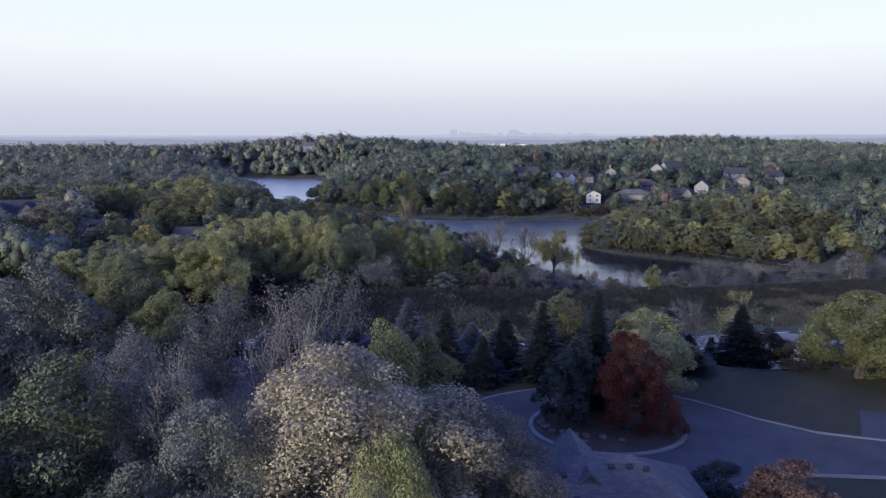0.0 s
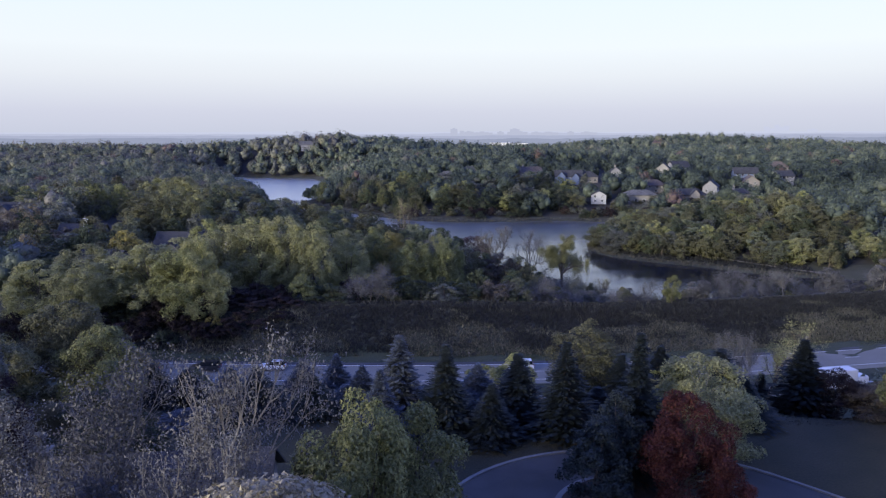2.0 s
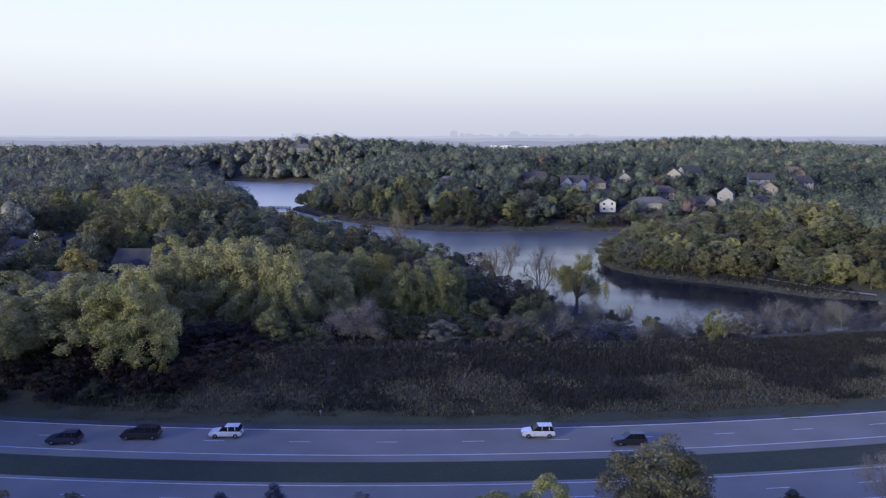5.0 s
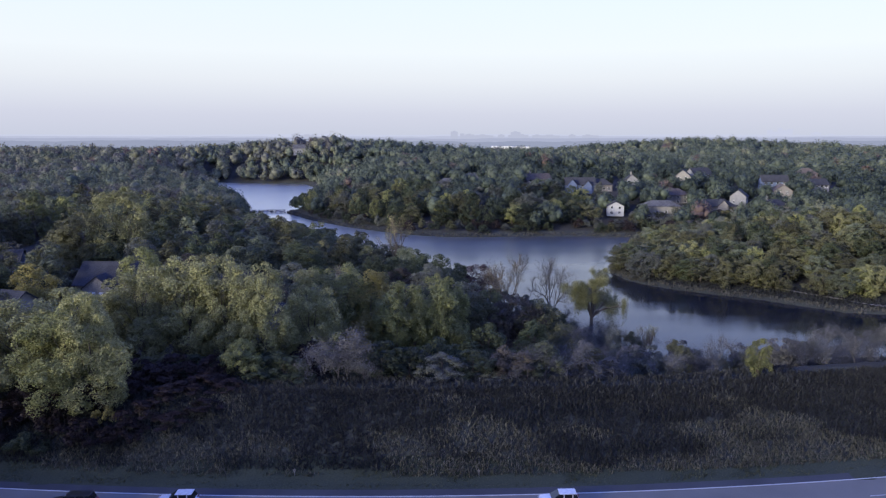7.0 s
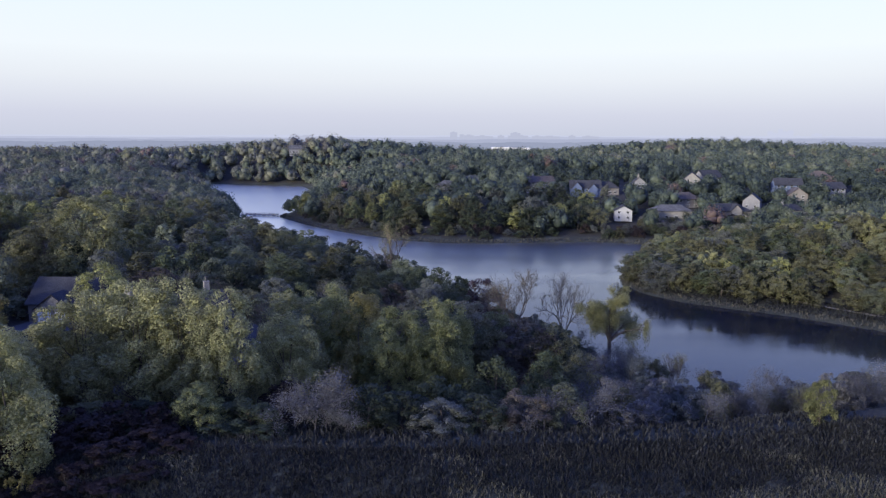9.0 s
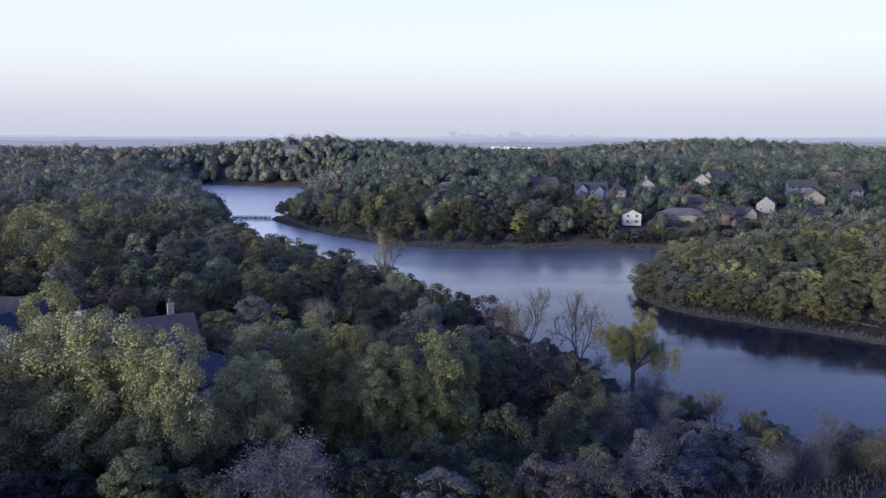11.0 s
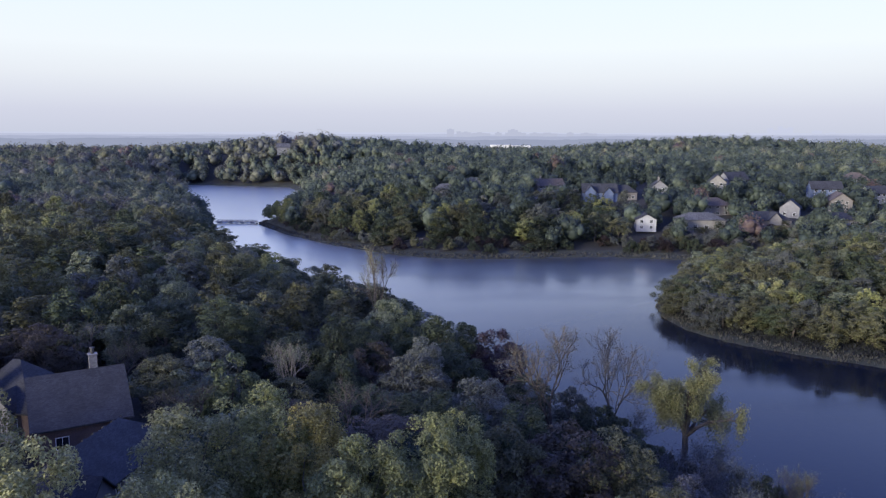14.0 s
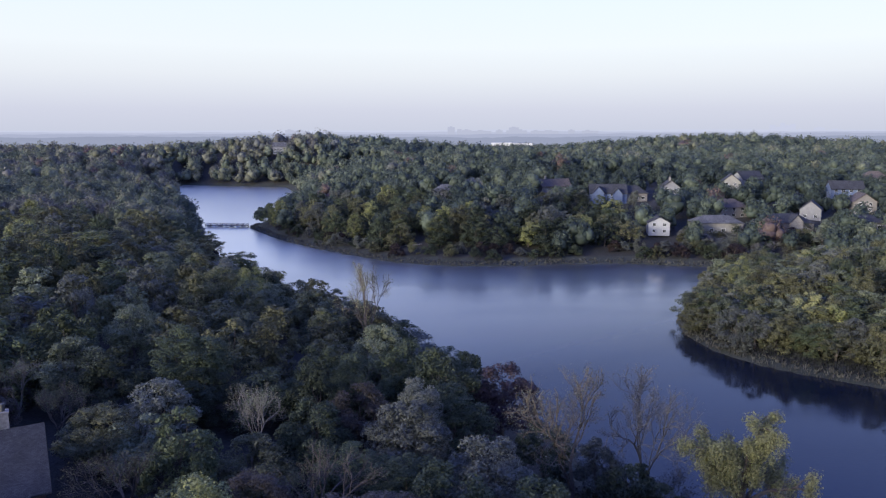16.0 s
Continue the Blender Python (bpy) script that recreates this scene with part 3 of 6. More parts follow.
trail("path", [(84, 322), (90.5, 315.5), (99, 306.8), (107.8, 299.5), (115, 291), (122, 282.8), (130, 275.5), (140, 270)], 2.2, "pale gravel path round the wooded point")

# ---- trees ----
def unit(v):
    return v / np.maximum(np.linalg.norm(v, axis=-1, keepdims=True), 1e-9)


def leaf_tris(pos, out, size, r, stretch=1.5, chaos=0.6):
    """Small pointed leaf sprays at pos, roughly facing out."""
    n = len(pos)
    nrm = unit(out + chaos * r.normal(size=(n, 3)))
    a = unit(np.cross(nrm, r.normal(size=(n, 3))))
    b = np.cross(nrm, a)
    s = (size * r.uniform(0.6, 1.4, n))[:, None]
    return np.stack([pos - a * s * stretch * 0.8 - b * s * 0.6, pos + b * s, pos + a * s * stretch - b * s * 0.5], 1)


def ico(sub):
    bm = bmesh.new()
    bmesh.ops.create_icosphere(bm, subdivisions=sub, radius=1.0)
    v = np.array([tuple(p.co) for p in bm.verts])
    bm.verts.index_update()
    f = np.array([[p.index for p in q.verts] for q in bm.faces])
    bm.free()
    return v, f


ICO = {1: ico(1), 2: ico(2)}


def clump_shells(centres, radii, r, sub=1, rough=0.2):
    """Uneven leafy masses that close the crown behind its outer leaves."""
    v, f = ICO[sub]
    m, nv = len(centres), len(v)
    k = 1 + rough * r.uniform(-1, 1, (m, nv, 1))
    V = centres[:, None, :] + v[None] * k * radii[:, None, :]
    F = f[None] + (np.arange(m) * nv)[:, None, None]
    return V.reshape(-1, 3), F.reshape(-1, 3)


def crown_mesh(name, shells, leaves, mat):
    """One mesh of leafy masses and the leaves round them."""
    V, F = shells
    n = len(leaves)
    LV = leaves.reshape(-1, 3)
    LF = np.arange(n * 3).reshape(-1, 3) + len(V)
    verts, tris = np.concatenate([V, LV]), np.concatenate([F, LF])
    me = bpy.data.meshes.new(name)
    me.vertices.add(len(verts))
    me.vertices.foreach_set("co", np.ascontiguousarray(verts, dtype=np.float32).ravel())
    me.loops.add(len(tris) * 3)
    me.loops.foreach_set("vertex_index", np.ascontiguousarray(tris, dtype=np.int32).ravel())
    me.polygons.add(len(tris))
    me.polygons.foreach_set("loop_start", np.arange(0, len(tris) * 3, 3, dtype=np.int32))
    me.update(calc_edges=True)
    flags = np.zeros(len(tris), bool)
    flags[:len(F)] = True
    me.polygons.foreach_set("use_smooth", flags)
    me.materials.append(mat)
    return me


def wood_mesh(name, segs, mat, sides=5):
    """One connected mesh: each limb takes over the end ring of the one before, or is rooted in the nearest ring."""
    verts, faces, rings = [], [], []

    def ring(p, w, rad):
        w = Vector(w).normalized()
        u = w.orthogonal().normalized()
        v = w.cross(u)
        start = len(verts)
        for i in range(sides):
            k = 2 * math.pi * i / sides
            verts.append(tuple(Vector(p) + u * (rad * math.cos(k)) + v * (rad * math.sin(k))))
        rings.append((np.array(p, float), start))
        return start

    last = None
    for a, b, ra, rb in segs:
        a, b = np.array(a, float), np.array(b, float)
        if last is not None and np.abs(last[0] - a).max() < 1e-6:
            base = last[1]
        else:
            root = min(rings, key=lambda q: np.abs(q[0] - a).sum())[1] if rings else None
            base = ring(a, b - a, ra)
            if root is not None:
                faces.append((root, base, base + 1))
        tip = ring(b, b - a, rb)
        for i in range(sides):
            j = (i + 1) % sides
            faces.append((base + i, base + j, tip + j, tip + i))
        last = (b, tip)
    me = bpy.data.meshes.new(name)
    me.from_pydata(verts, [], faces)
    me.materials.append(mat)
    return me


def crown_clumps(r, n, H, R, z0, shape):
    """Clump centres and radii: a few large masses on the main limbs, each set with small clumps."""
    tall, span = shape == "tall", H - z0
    masses = [(np.array((0, 0, z0 + span * (0.60 if tall else 0.66))), R * (0.46 if tall else 0.52), span * (0.40 if tall else 0.33))]
    many = 9 if tall else 8
    for i in range(many):
        ang = i * 2.39996 + r.uniform(-0.4, 0.4)
        f = r.uniform(0.12, 0.62) if tall else (0.16 + 0.5 * i / many if shape == "dome" else 0.13 + 0.5 * i / many) + r.uniform(-0.06, 0.06)
        off = R * r.uniform(0.42, 0.62) * (1.0 if tall else 1.08 - 0.5 * max(0.0, f - 0.3))
        masses.append((np.array((off * math.cos(ang), off * math.sin(ang), z0 + span * f)), R * r.uniform(0.30, 0.46), span * r.uniform(0.24, 0.36) * (1.1 if tall else 0.72)))
    size = np.array([a * a for c, a, b in masses])
    pick = r.choice(len(masses), n, p=size / size.sum())
    out = []
    for i in pick:
        c, a, b = masses[i]
        d = unit(r.normal(size=3) + np.array((0, 0, 0.35)) + 0.5 * unit(c * np.array((1, 1, 0)) + 1e-6))
        k = r.uniform(0.6, 1.0) ** 0.5
        cr = R * r.uniform(0.12, 0.23)
        p = c + d * np.array((a, a, b)) * k
        p[2] = min(max(p[2], z0 + cr * 0.5), H - cr * 0.6)
        out.append((p, cr))
    lift = H - max(p[2] + cr * 0.8 for p, cr in out)
    return [(p + np.array((0, 0, lift * (p[2] - z0) / span)), cr) for p, cr in out]


def make_broad(name, seed, H, R, z0f, n_clump, n_leaf, leaf, shape="broad", trunk_r=0.32, up=0.35, limb_sides=4, fill=0.12, limbs=14, sub=1, skip=2):
    r = np.random.default_rng(seed)
    z0 = H * z0f
    clumps = crown_clumps(r, n_clump, H, R, z0, shape)
    w = np.array([c[1] ** 2 for c in clumps])
    counts = np.maximum(4, (n_leaf * w / w.sum()).astype(int))
    pos, out = [], []
    for (c, cr), k in zip(clumps, counts):
        d = unit(r.normal(size=(k, 3)) + np.array((0, 0, up)) + 0.5 * unit(c - np.array((0, 0, H * 0.45))))
        rad = cr * np.where(r.uniform(size=k) < fill, r.uniform(0.2, 0.8, k), r.uniform(0.78, 1.15, k))
        p = c + d * rad[:, None] * np.array((1, 1, 1.0 if shape != "tall" else 1.25))
        pos.append(p)
        out.append(d)
    pos, out = np.concatenate(pos), np.concatenate(out)
    inner = [i for i in range(len(clumps)) if i % skip == 0]
    cen = np.array([clumps[i][0] for i in inner])
    rad = np.array([[clumps[i][1] * 0.52, clumps[i][1] * 0.52, clumps[i][1] * (0.45 if shape != "tall" else 0.5)] for i in inner])
    crown = crown_mesh(name + "_crown", clump_shells(cen, rad, r, sub), leaf_tris(pos, out + np.array((0, 0, 0.15)), leaf, r), LEAF["green"])
    segs, top, prev = [], H * 0.72, np.array((0, 0, -0.4))
    nodes = []
    for i in range(5):
        p = np.array((r.normal() * 0.03 * H * 0.3, r.normal() * 0.03 * H * 0.3, top * (i + 1) / 5))
        segs.append((prev, p, trunk_r * (1.15 - 0.21 * i), trunk_r * (1.15 - 0.21 * (i + 1))))
        prev = p
        nodes.append(p)
    order = sorted(range(len(clumps)), key=lambda i: -clumps[i][1])[:limbs]
    for i in order:
        c, cr = clumps[i]
        rise = max(z0 * 0.7, c[2] * r.uniform(0.4, 0.62))
        a = min(nodes, key=lambda q: abs(q[2] - rise))
        m = (a + c) / 2 + np.array((0, 0, -0.04 * H)) + r.normal(size=3) * 0.15
        segs += [(a, m, trunk_r * 0.36, trunk_r * 0.22), (m, c, trunk_r * 0.22, trunk_r * 0.06)]
    return wood_mesh(name + "_trunk", segs, M_BARK, limb_sides), crown


def grow(r, segs, tips, p, way, length, rad, level, spread, droop=0.0, kids=3):
    """Branching limbs; the ends go into tips."""
    q = p
    for i in range(2):
        way = unit(way + r.normal(size=3) * 0.18 + np.array((0, 0, -droop)))
        e = q + way * length / 2
        segs.append((q, e, rad * (1 - 0.2 * i), rad * (1 - 0.2 * (i + 1))))
        q = e
    if level == 0:
        tips.append((q, way))
        return
    for k in range(kids):
        side = unit(np.cross(way, r.normal(size=3)))
        w = unit(way * (1.0 if k else 1.6) + side * spread * r.uniform(0.7, 1.2) + np.array((0, 0, 0.12)))
        grow(r, segs, tips, q if k < 2 else (p + q) / 2, w, length * r.uniform(0.62, 0.82), rad * (0.62 if k else 0.72), level - 1, spread, droop, kids)


def make_bare(name, seed, H, levels, n_leaf, leaf, spread=0.75, trunk_r=0.3, droop=0.0, sides=4, hang=0.0, kids=3, puff=0.8, reach=5.2):
    """A tree with an open crown: limbs that show, and leaves or twigs at their ends."""
    r = np.random.default_rng(seed)
    segs, tips = [], []
    grow(r, segs, tips, np.array((0, 0, -0.4)), np.array((0, 0, 1.0)), H * 0.30, trunk_r, levels, spread, droop, kids)
    zmax = max(s[1][2] for s in segs)
    k = H / zmax
    wide = reach / np.percentile([math.hypot(p[0], p[1]) for p, w in tips], 88)
    k = np.array((wide, wide, k))
    segs = [(a * k, b * k, ra, rb) for a, b, ra, rb in segs]
    tips = [(p * k, w) for p, w in tips]
    pick = r.integers(0, len(tips), n_leaf)
    base = np.array([tips[i][0] for i in pick])
    way = np.array([tips[i][1] for i in pick])
    pos = base + way * r.uniform(-1.2, 0.6, n_leaf)[:, None] * puff + r.normal(size=(n_leaf, 3)) * 0.35 * puff
    pos[:, 2] -= hang * r.uniform(0, 1, n_leaf) ** 1.5
    crown = crown_mesh(name + "_crown", (np.zeros((0, 3)), np.zeros((0, 3), int)), leaf_tris(pos, np.tile((0, 0, 0.5), (n_leaf, 1)), leaf, r), LEAF["green"])
    return wood_mesh(name + "_trunk", segs, M_BARK, sides), crown


def make_willow(name, seed, H, R, n_leaf, leaf):
    """An old open-crowned willow: a stout trunk, arching limbs, and leafy sprays that hang from their ends."""
    r = np.random.default_rng(seed)
    segs, ends = [], []
    prev = np.array((0.0, 0.0, -0.5))
    for i in range(4):
        p = np.array((r.normal() * 0.12, r.normal() * 0.12, H * 0.085 * (i + 1)))
        segs.append((prev, p, 0.62 - 0.05 * i, 0.57 - 0.05 * i))
        prev = p
    fork = prev

    def arch(a, b, ra, rb, sag, count=5):
        """A limb that rises from a and bends over to b; gives back its points."""
        last, pts = a, []
        top = (a + b) / 2 + np.array((0, 0, sag))
        for k in range(1, count + 1):
            t = k / count
            p = a * (1 - t) ** 2 + 2 * top * t * (1 - t) + b * t * t + r.normal(size=3) * 0.12
            segs.append((last, p, ra + (rb - ra) * (k - 1) / count, ra + (rb - ra) * k / count))
            last = p
            pts.append(p)
        return pts

    for i in range(13):
        ang = i * 2.39996 + r.uniform(-0.3, 0.3)
        out = R * (0.22 + 0.74 * ((i * 0.618) % 1.0))
        rise = H * (0.95 - 0.55 * (out / R) ** 1.3)
        tip = np.array((out * math.cos(ang), out * math.sin(ang), rise))
        main = arch(fork, tip, 0.30, 0.09, 1.6 + 0.12 * out)
        for j in range(6):
            root = main[1 + j % 4]
            side = unit(np.array((math.cos(ang + r.uniform(-1.3, 1.3)), math.sin(ang + r.uniform(-1.3, 1.3)), r.uniform(-0.1, 0.9))))
            end = root + side * R * r.uniform(0.18, 0.34)
            twig = arch(root, end, 0.085, 0.03, 0.6, 3)
            ends += [(twig[-1], r.uniform(0.7, 1.35)), (twig[-2], r.uniform(0.5, 0.9))]
        ends.append((main[-1], 1.1))
    pick = r.integers(0, len(ends), n_leaf)
    c, w = np.array([ends[i][0] for i in pick]), np.array([ends[i][1] for i in pick])
    d = unit(r.normal(size=(n_leaf, 3)))
    pos = c + d * (w * r.uniform(0.3, 1.15, n_leaf))[:, None]
    low = np.clip((H * 0.78 - c[:, 2]) / (H * 0.4), 0.1, 1.0)
    pos[:, 2] -= 4.2 * low * r.uniform(0, 1, n_leaf) ** 1.6
    crown = crown_mesh(name + "_crown", (np.zeros((0, 3)), np.zeros((0, 3), int)), leaf_tris(pos, d + np.array((0, 0, 0.3)), leaf, r), LEAF["green"])
    return wood_mesh(name + "_trunk", segs, M_BARK, 6), crown


def make_spruce(name, seed, H, R, whorls, per, sprays, leaf, power=0.9, droop=0.25, low=0.05):
    r = np.random.default_rng(seed)
    pos, way, segs = [], [], [((0, 0, -0.3), (0, 0, H * 0.55), 0.2, 0.12), ((0, 0, H * 0.55), (0, 0, H), 0.12, 0.02)]
    for i in range(whorls):
        f = (i + 0.5) / whorls
        z = H * (low + (1 - low) * f)
        rad = R * (1 - f) ** power + 0.12
        for k in range(per):
            if r.uniform() < 0.06:
                continue
            ang = r.uniform(0, 2 * math.pi)
            length = rad * r.uniform(0.55, 1.22)
            d = np.array((math.cos(ang), math.sin(ang), 0))
            if i % 4 == 0 and k % 3 == 0:
                segs.append((np.array((0, 0, z)), np.array((0, 0, z - length * droop * 0.6)) + d * length * 0.9, 0.04, 0.012))
            for t in np.linspace(0.25, 1.0, sprays):
                p = d * length * t + np.array((0, 0, z - droop * length * t + 0.18 * length * max(0, t - 0.7)))
                side = np.array((-d[1], d[0], 0)) * r.uniform(-0.35, 0.35) * length * (0.3 + 0.4 * t)
                pos.append(p + side + r.normal(size=3) * 0.05)
                way.append(unit(d + side * 0.6 / max(length, 0.1) + np.array((0, 0, -0.15 + 0.3 * r.uniform()))))
    pos, way = np.array(pos), np.array(way)
    n = len(pos)
    nrm = unit(np.tile((0, 0, 1.0), (n, 1)) + 0.5 * way + r.normal(size=(n, 3)) * 0.35)
    b = unit(np.cross(nrm, way))
    s = (leaf * r.uniform(0.7, 1.3, n) * (1.15 - 0.65 * pos[:, 2] / H))[:, None]
    tip = np.array((0, 0, -0.25))
    quads = np.stack([pos - way * s * 0.9, pos - b * s * 0.5 + tip * s, pos + way * s * 1.1 + tip * s * 0.5, pos + b * s * 0.5 + tip * s], 1)
    crown = mesh_from(name + "_crown", quads, 4, LEAF["spruce"])
    return wood_mesh(name + "_trunk", segs, M_BARK, 5), crown


# one set of shapes per kind, in three finenesses: near, middle and far
SHAPES = {
    "oak_hero": [make_broad("oak", 8 + i, 15, 6, 0.10, 190, 110000, 0.056, "broad", 0.4, skip=40) for i in range(2)],
    "oak_near": [make_broad("oak", 11 + i, 15, 6, 0.10, 140, 38000, 0.092, "broad", 0.4, skip=30) for i in range(3)],
    "oak_mid": [make_broad("oak", 21 + i, 15, 6, 0.08, 110, 13500, 0.135, "broad", 0.35, skip=5) for i in range(6)],
    "oak_far": [make_broad("oak", 31 + i, 15, 6, 0.02, 80, 4800, 0.20, "broad", 0.3, limb_sides=3, limbs=7, skip=2) for i in range(6)],
    "tall_mid": [make_broad("cottonwood", 41 + i, 20, 5.5, 0.06, 170, 27000, 0.108, "tall", 0.3, up=0.5, skip=8) for i in range(5)],
    "tall_far": [make_broad("cottonwood", 51 + i, 20, 5.5, 0.02, 80, 4800, 0.20, "tall", 0.3, limb_sides=3, limbs=8, skip=2) for i in range(4)],
    "dome_near": [make_broad("dome", 61 + i, 12, 5, 0.03, 110, 26000, 0.092, "dome", 0.25, skip=20) for i in range(3)],
    "dome_mid": [make_broad("dome", 71 + i, 12, 5, 0.02, 80, 8500, 0.14, "dome", 0.25, skip=5) for i in range(4)],
    "shrub": [make_broad("shrub", 81 + i, 5, 3.2, 0.0, 44, 2600, 0.13, "dome", 0.1, limb_sides=3, limbs=8) for i in range(4)],
    "bare_near": [make_bare("bare", 91 + i, 15, 5, 15000, 0.052, 0.85, 0.22, kids=3, sides=3) for i in range(3)],
    "bare_mid": [make_bare("bare", 101 + i, 15, 6, 2600, 0.06, 0.68, 0.26, kids=3, sides=3) for i in range(3)],
    "brush": [make_bare("brush", 111 + i, 7, 3, 3800, 0.06, 0.7, 0.09, kids=4, sides=3, puff=1.1, reach=3.0) for i in range(3)],
    "willow": [make_willow("willow", 121, 19, 8.0, 44000, 0.08)],
    "spruce_near": [make_spruce("spruce", 131 + i, 11, 2.6, 48, 15, 8, 0.27, 1.12) for i in range(4)],
    "cedar": [make_spruce("cedar", 141 + i, 9, 2.2, 50, 16, 4, 0.3, 0.6, -0.3) for i in range(2)],
    "pine_near": [make_broad("pine", 151 + i, 12, 3.6, 0.06, 120, 15000, 0.10, "dome", 0.25, up=0.6, skip=10) for i in range(2)],
}
REF = {"oak": (15, 5.3), "tall": (20, 4.6), "dome": (12, 4.5), "shrub": (5, 3.2), "bare": (15, 5.2), "brush": (7, 3), "willow": (19, 8.5), "spruce": (11, 2.05),
       "cedar": (9, 2.2), "pine": (12, 3.6)}
KIND_WORDS = {"oak": "broad oak", "tall": "tall cottonwood", "dome": "round-headed tree", "shrub": "bushy shrub", "bare": "nearly leafless tree", "brush": "leafless brush",
              "willow": "old spreading willow", "spruce": "spruce", "cedar": "dense upright cedar", "pine": "pine"}
TONE_WORDS = {"oak_tan": "tan-leaved", "oak_grey": "grey-green", "green": "green", "dark": "dark green", "olive": "olive-green", "lime": "lime-green", "yellow": "yellow-leaved",
              "gold": "golden-brown", "brown": "rusty brown", "red": "red-leaved", "russet": "russet-leaved", "purple": "purple-leaved", "maroon": "dark maroon", "twig": "grey", "spruce": "dark green",
              "blue": "blue-grey", "pine": "dark green", "silver": "silvery-green", "cotton": "pale yellow-green"}
pick_tree = random.Random(21)
PLANTED = []


def plant(shape, tone, x, y, top, R, where, base=None, group=""):
    """One tree with its trunk and crown, its top at height top over the lake."""
    fam = shape.split("_")[0]
    H0, R0 = REF[fam]
    z = ground_z(x, y) if base is None else base
    H = max(1.2, top - z)
    trunk_me, crown_me = pick_tree.choice(SHAPES[shape])
    kind = "broadleaf_tree" if shape == "oak_far" else "shrub" if fam in ("shrub", "brush") else fam + "_tree" if fam in ("oak", "willow", "spruce", "cedar", "pine") else "cottonwood" if fam == "tall" else "tree"
    root = tagged(new(kind), f"{TONE_WORDS[tone]} {KIND_WORDS[fam]} {where}", "shrub" if kind == "shrub" else "tree", group)
    root.matrix_basis = Matrix.LocRotScale((x, y, z), Euler((0, 0, pick_tree.uniform(0, 6.283))), (R / R0, R / R0, H / H0))
    trunk, crown = new("trunk", trunk_me), new("crown", crown_me)
    for ob, mat in ((trunk, M_BARK_PALE if tone in ("twig", "yellow", "silver") else M_BARK), (crown, LEAF[tone])):
        ob.parent = root
        ob.material_slots[0].link = "OBJECT"
        ob.material_slots[0].material = mat
    PLANTED.append((x, y, R))
    return root


HOME = "in a garden on the home hill"
# the garden trees on the hill, nearest first: shape, tone, x, y, top, radius
GARDEN = [
    ("oak_hero", "oak_tan", -5.4, 38.0, 39.2, 6.9), ("oak_hero", "oak_tan", 1.4, 41.0, 35.0, 4.9), ("oak_hero", "oak_grey", -11.5, 35.5, 37.0, 4.6),
    ("oak_hero", "lime", -2.4, 29.5, 37.9, 3.4), ("oak_near", "green", -20.5, 41, 38.0, 5.5), ("oak_near", "green", -15, 33, 34.0, 4.0),
    ("dome_near", "green", -17.0, 44, 35.5, 4.0), ("dome_near", "dark", -25, 36, 36.0, 5.0),
    ("bare_near", "twig", -10.0, 46.0, 41.3, 4.3), ("bare_near", "twig", -15.3, 48.6, 39.6, 4.8), ("bare_near", "twig", -19.6, 44.7, 37.8, 4.0), ("bare_near", "twig", -6.7, 44.7, 38.9, 3.0),
    ("bare_near", "twig", -22.7, 50.3, 37.0, 4.0), ("bare_near", "twig", -17.5, 40.7, 36.5, 3.5), ("bare_near", "twig", -8.3, 41.6, 38.3, 3.8), ("bare_near", "twig", -23.1, 42.5, 37.8, 4.0), ("bare_near", "twig", -12.7, 42.9, 38.3, 4.0),
    ("dome_near", "lime", -3.9, 54.0, 36.5, 3.4), ("dome_near", "lime", -1.2, 56.5, 34.8, 3.4), ("cedar", "olive", -7.4, 54.5, 33.5, 1.8),
    ("oak_near", "oak_grey", -36, 66, 39.0, 5.6), ("oak_near", "oak_grey", -42, 62, 38.0, 5.0), ("oak_near", "olive", -34.6, 84, 34.8, 5.0), ("oak_near", "lime", -30, 80.5, 33.4, 3.6),
    ("dome_near", "purple", -32.5, 68, 33.5, 3.0), ("dome_near", "olive", -30, 62.5, 32.0, 2.4), ("oak_near", "olive", -40, 78, 34, 5.0), ("oak_near", "green", -47, 72, 34, 5.0),
    ("dome_near", "dark", -25.5, 70, 31.0, 4.0), ("oak_near", "green", -50, 58, 36, 5.0), ("oak_mid", "olive", -58, 84, 33, 5.5), ("oak_mid", "oak_grey", -62, 70, 35, 5.5),
    ("oak_near", "red", 16.4, 63.3, 33.2, 3.0), ("dome_near", "red", 18.8, 61.8, 28.8, 1.8), ("pine_near", "pine", 10.6, 64.2, 31.0, 2.7), ("pine_near", "pine", 12.6, 66.4, 32.0, 2.3),
    ("oak_near", "cotton", 20.3, 71.5, 33.2, 4.6), ("bare_near", "silver", 17.5, 70.5, 33.0, 3.0),
    ("oak_near", "lime", 44.3, 76.5, 33.8, 5.2), ("oak_near", "lime", 48.5, 72.5, 33.0, 5.4), ("dome_near", "maroon", 38.0, 84.5, 27.6, 3.0), ("dome_near", "brown", 41.0, 82, 27.0, 3.0),
    ("bare_near", "cotton", 34.0, 90.5, 31.2, 4.4), ("bare_near", "twig", 31.8, 89.5, 30.2, 2.6), ("dome_near", "russet", 20.4, 42.5, 31.0, 3.0),
    ("dome_near", "spruce", 18.6, 48.6, 28.2, 2.4), ("oak_mid", "lime", 22.5, 84, 29.0, 2.6), ("oak_near", "olive", 52, 80, 32, 5.0),
    ("tall_mid", "olive", 14.8, 89.0, 31.4, 3.2), ("tall_mid", "olive", 16.8, 91.5, 28.4, 2.4), ("dome_near", "lime", 8.6, 94, 26.4, 2.2), ("dome_mid", "lime", 5.2, 93, 25.6, 2.4),
]
for row in GARDEN:
    plant(*row, HOME)
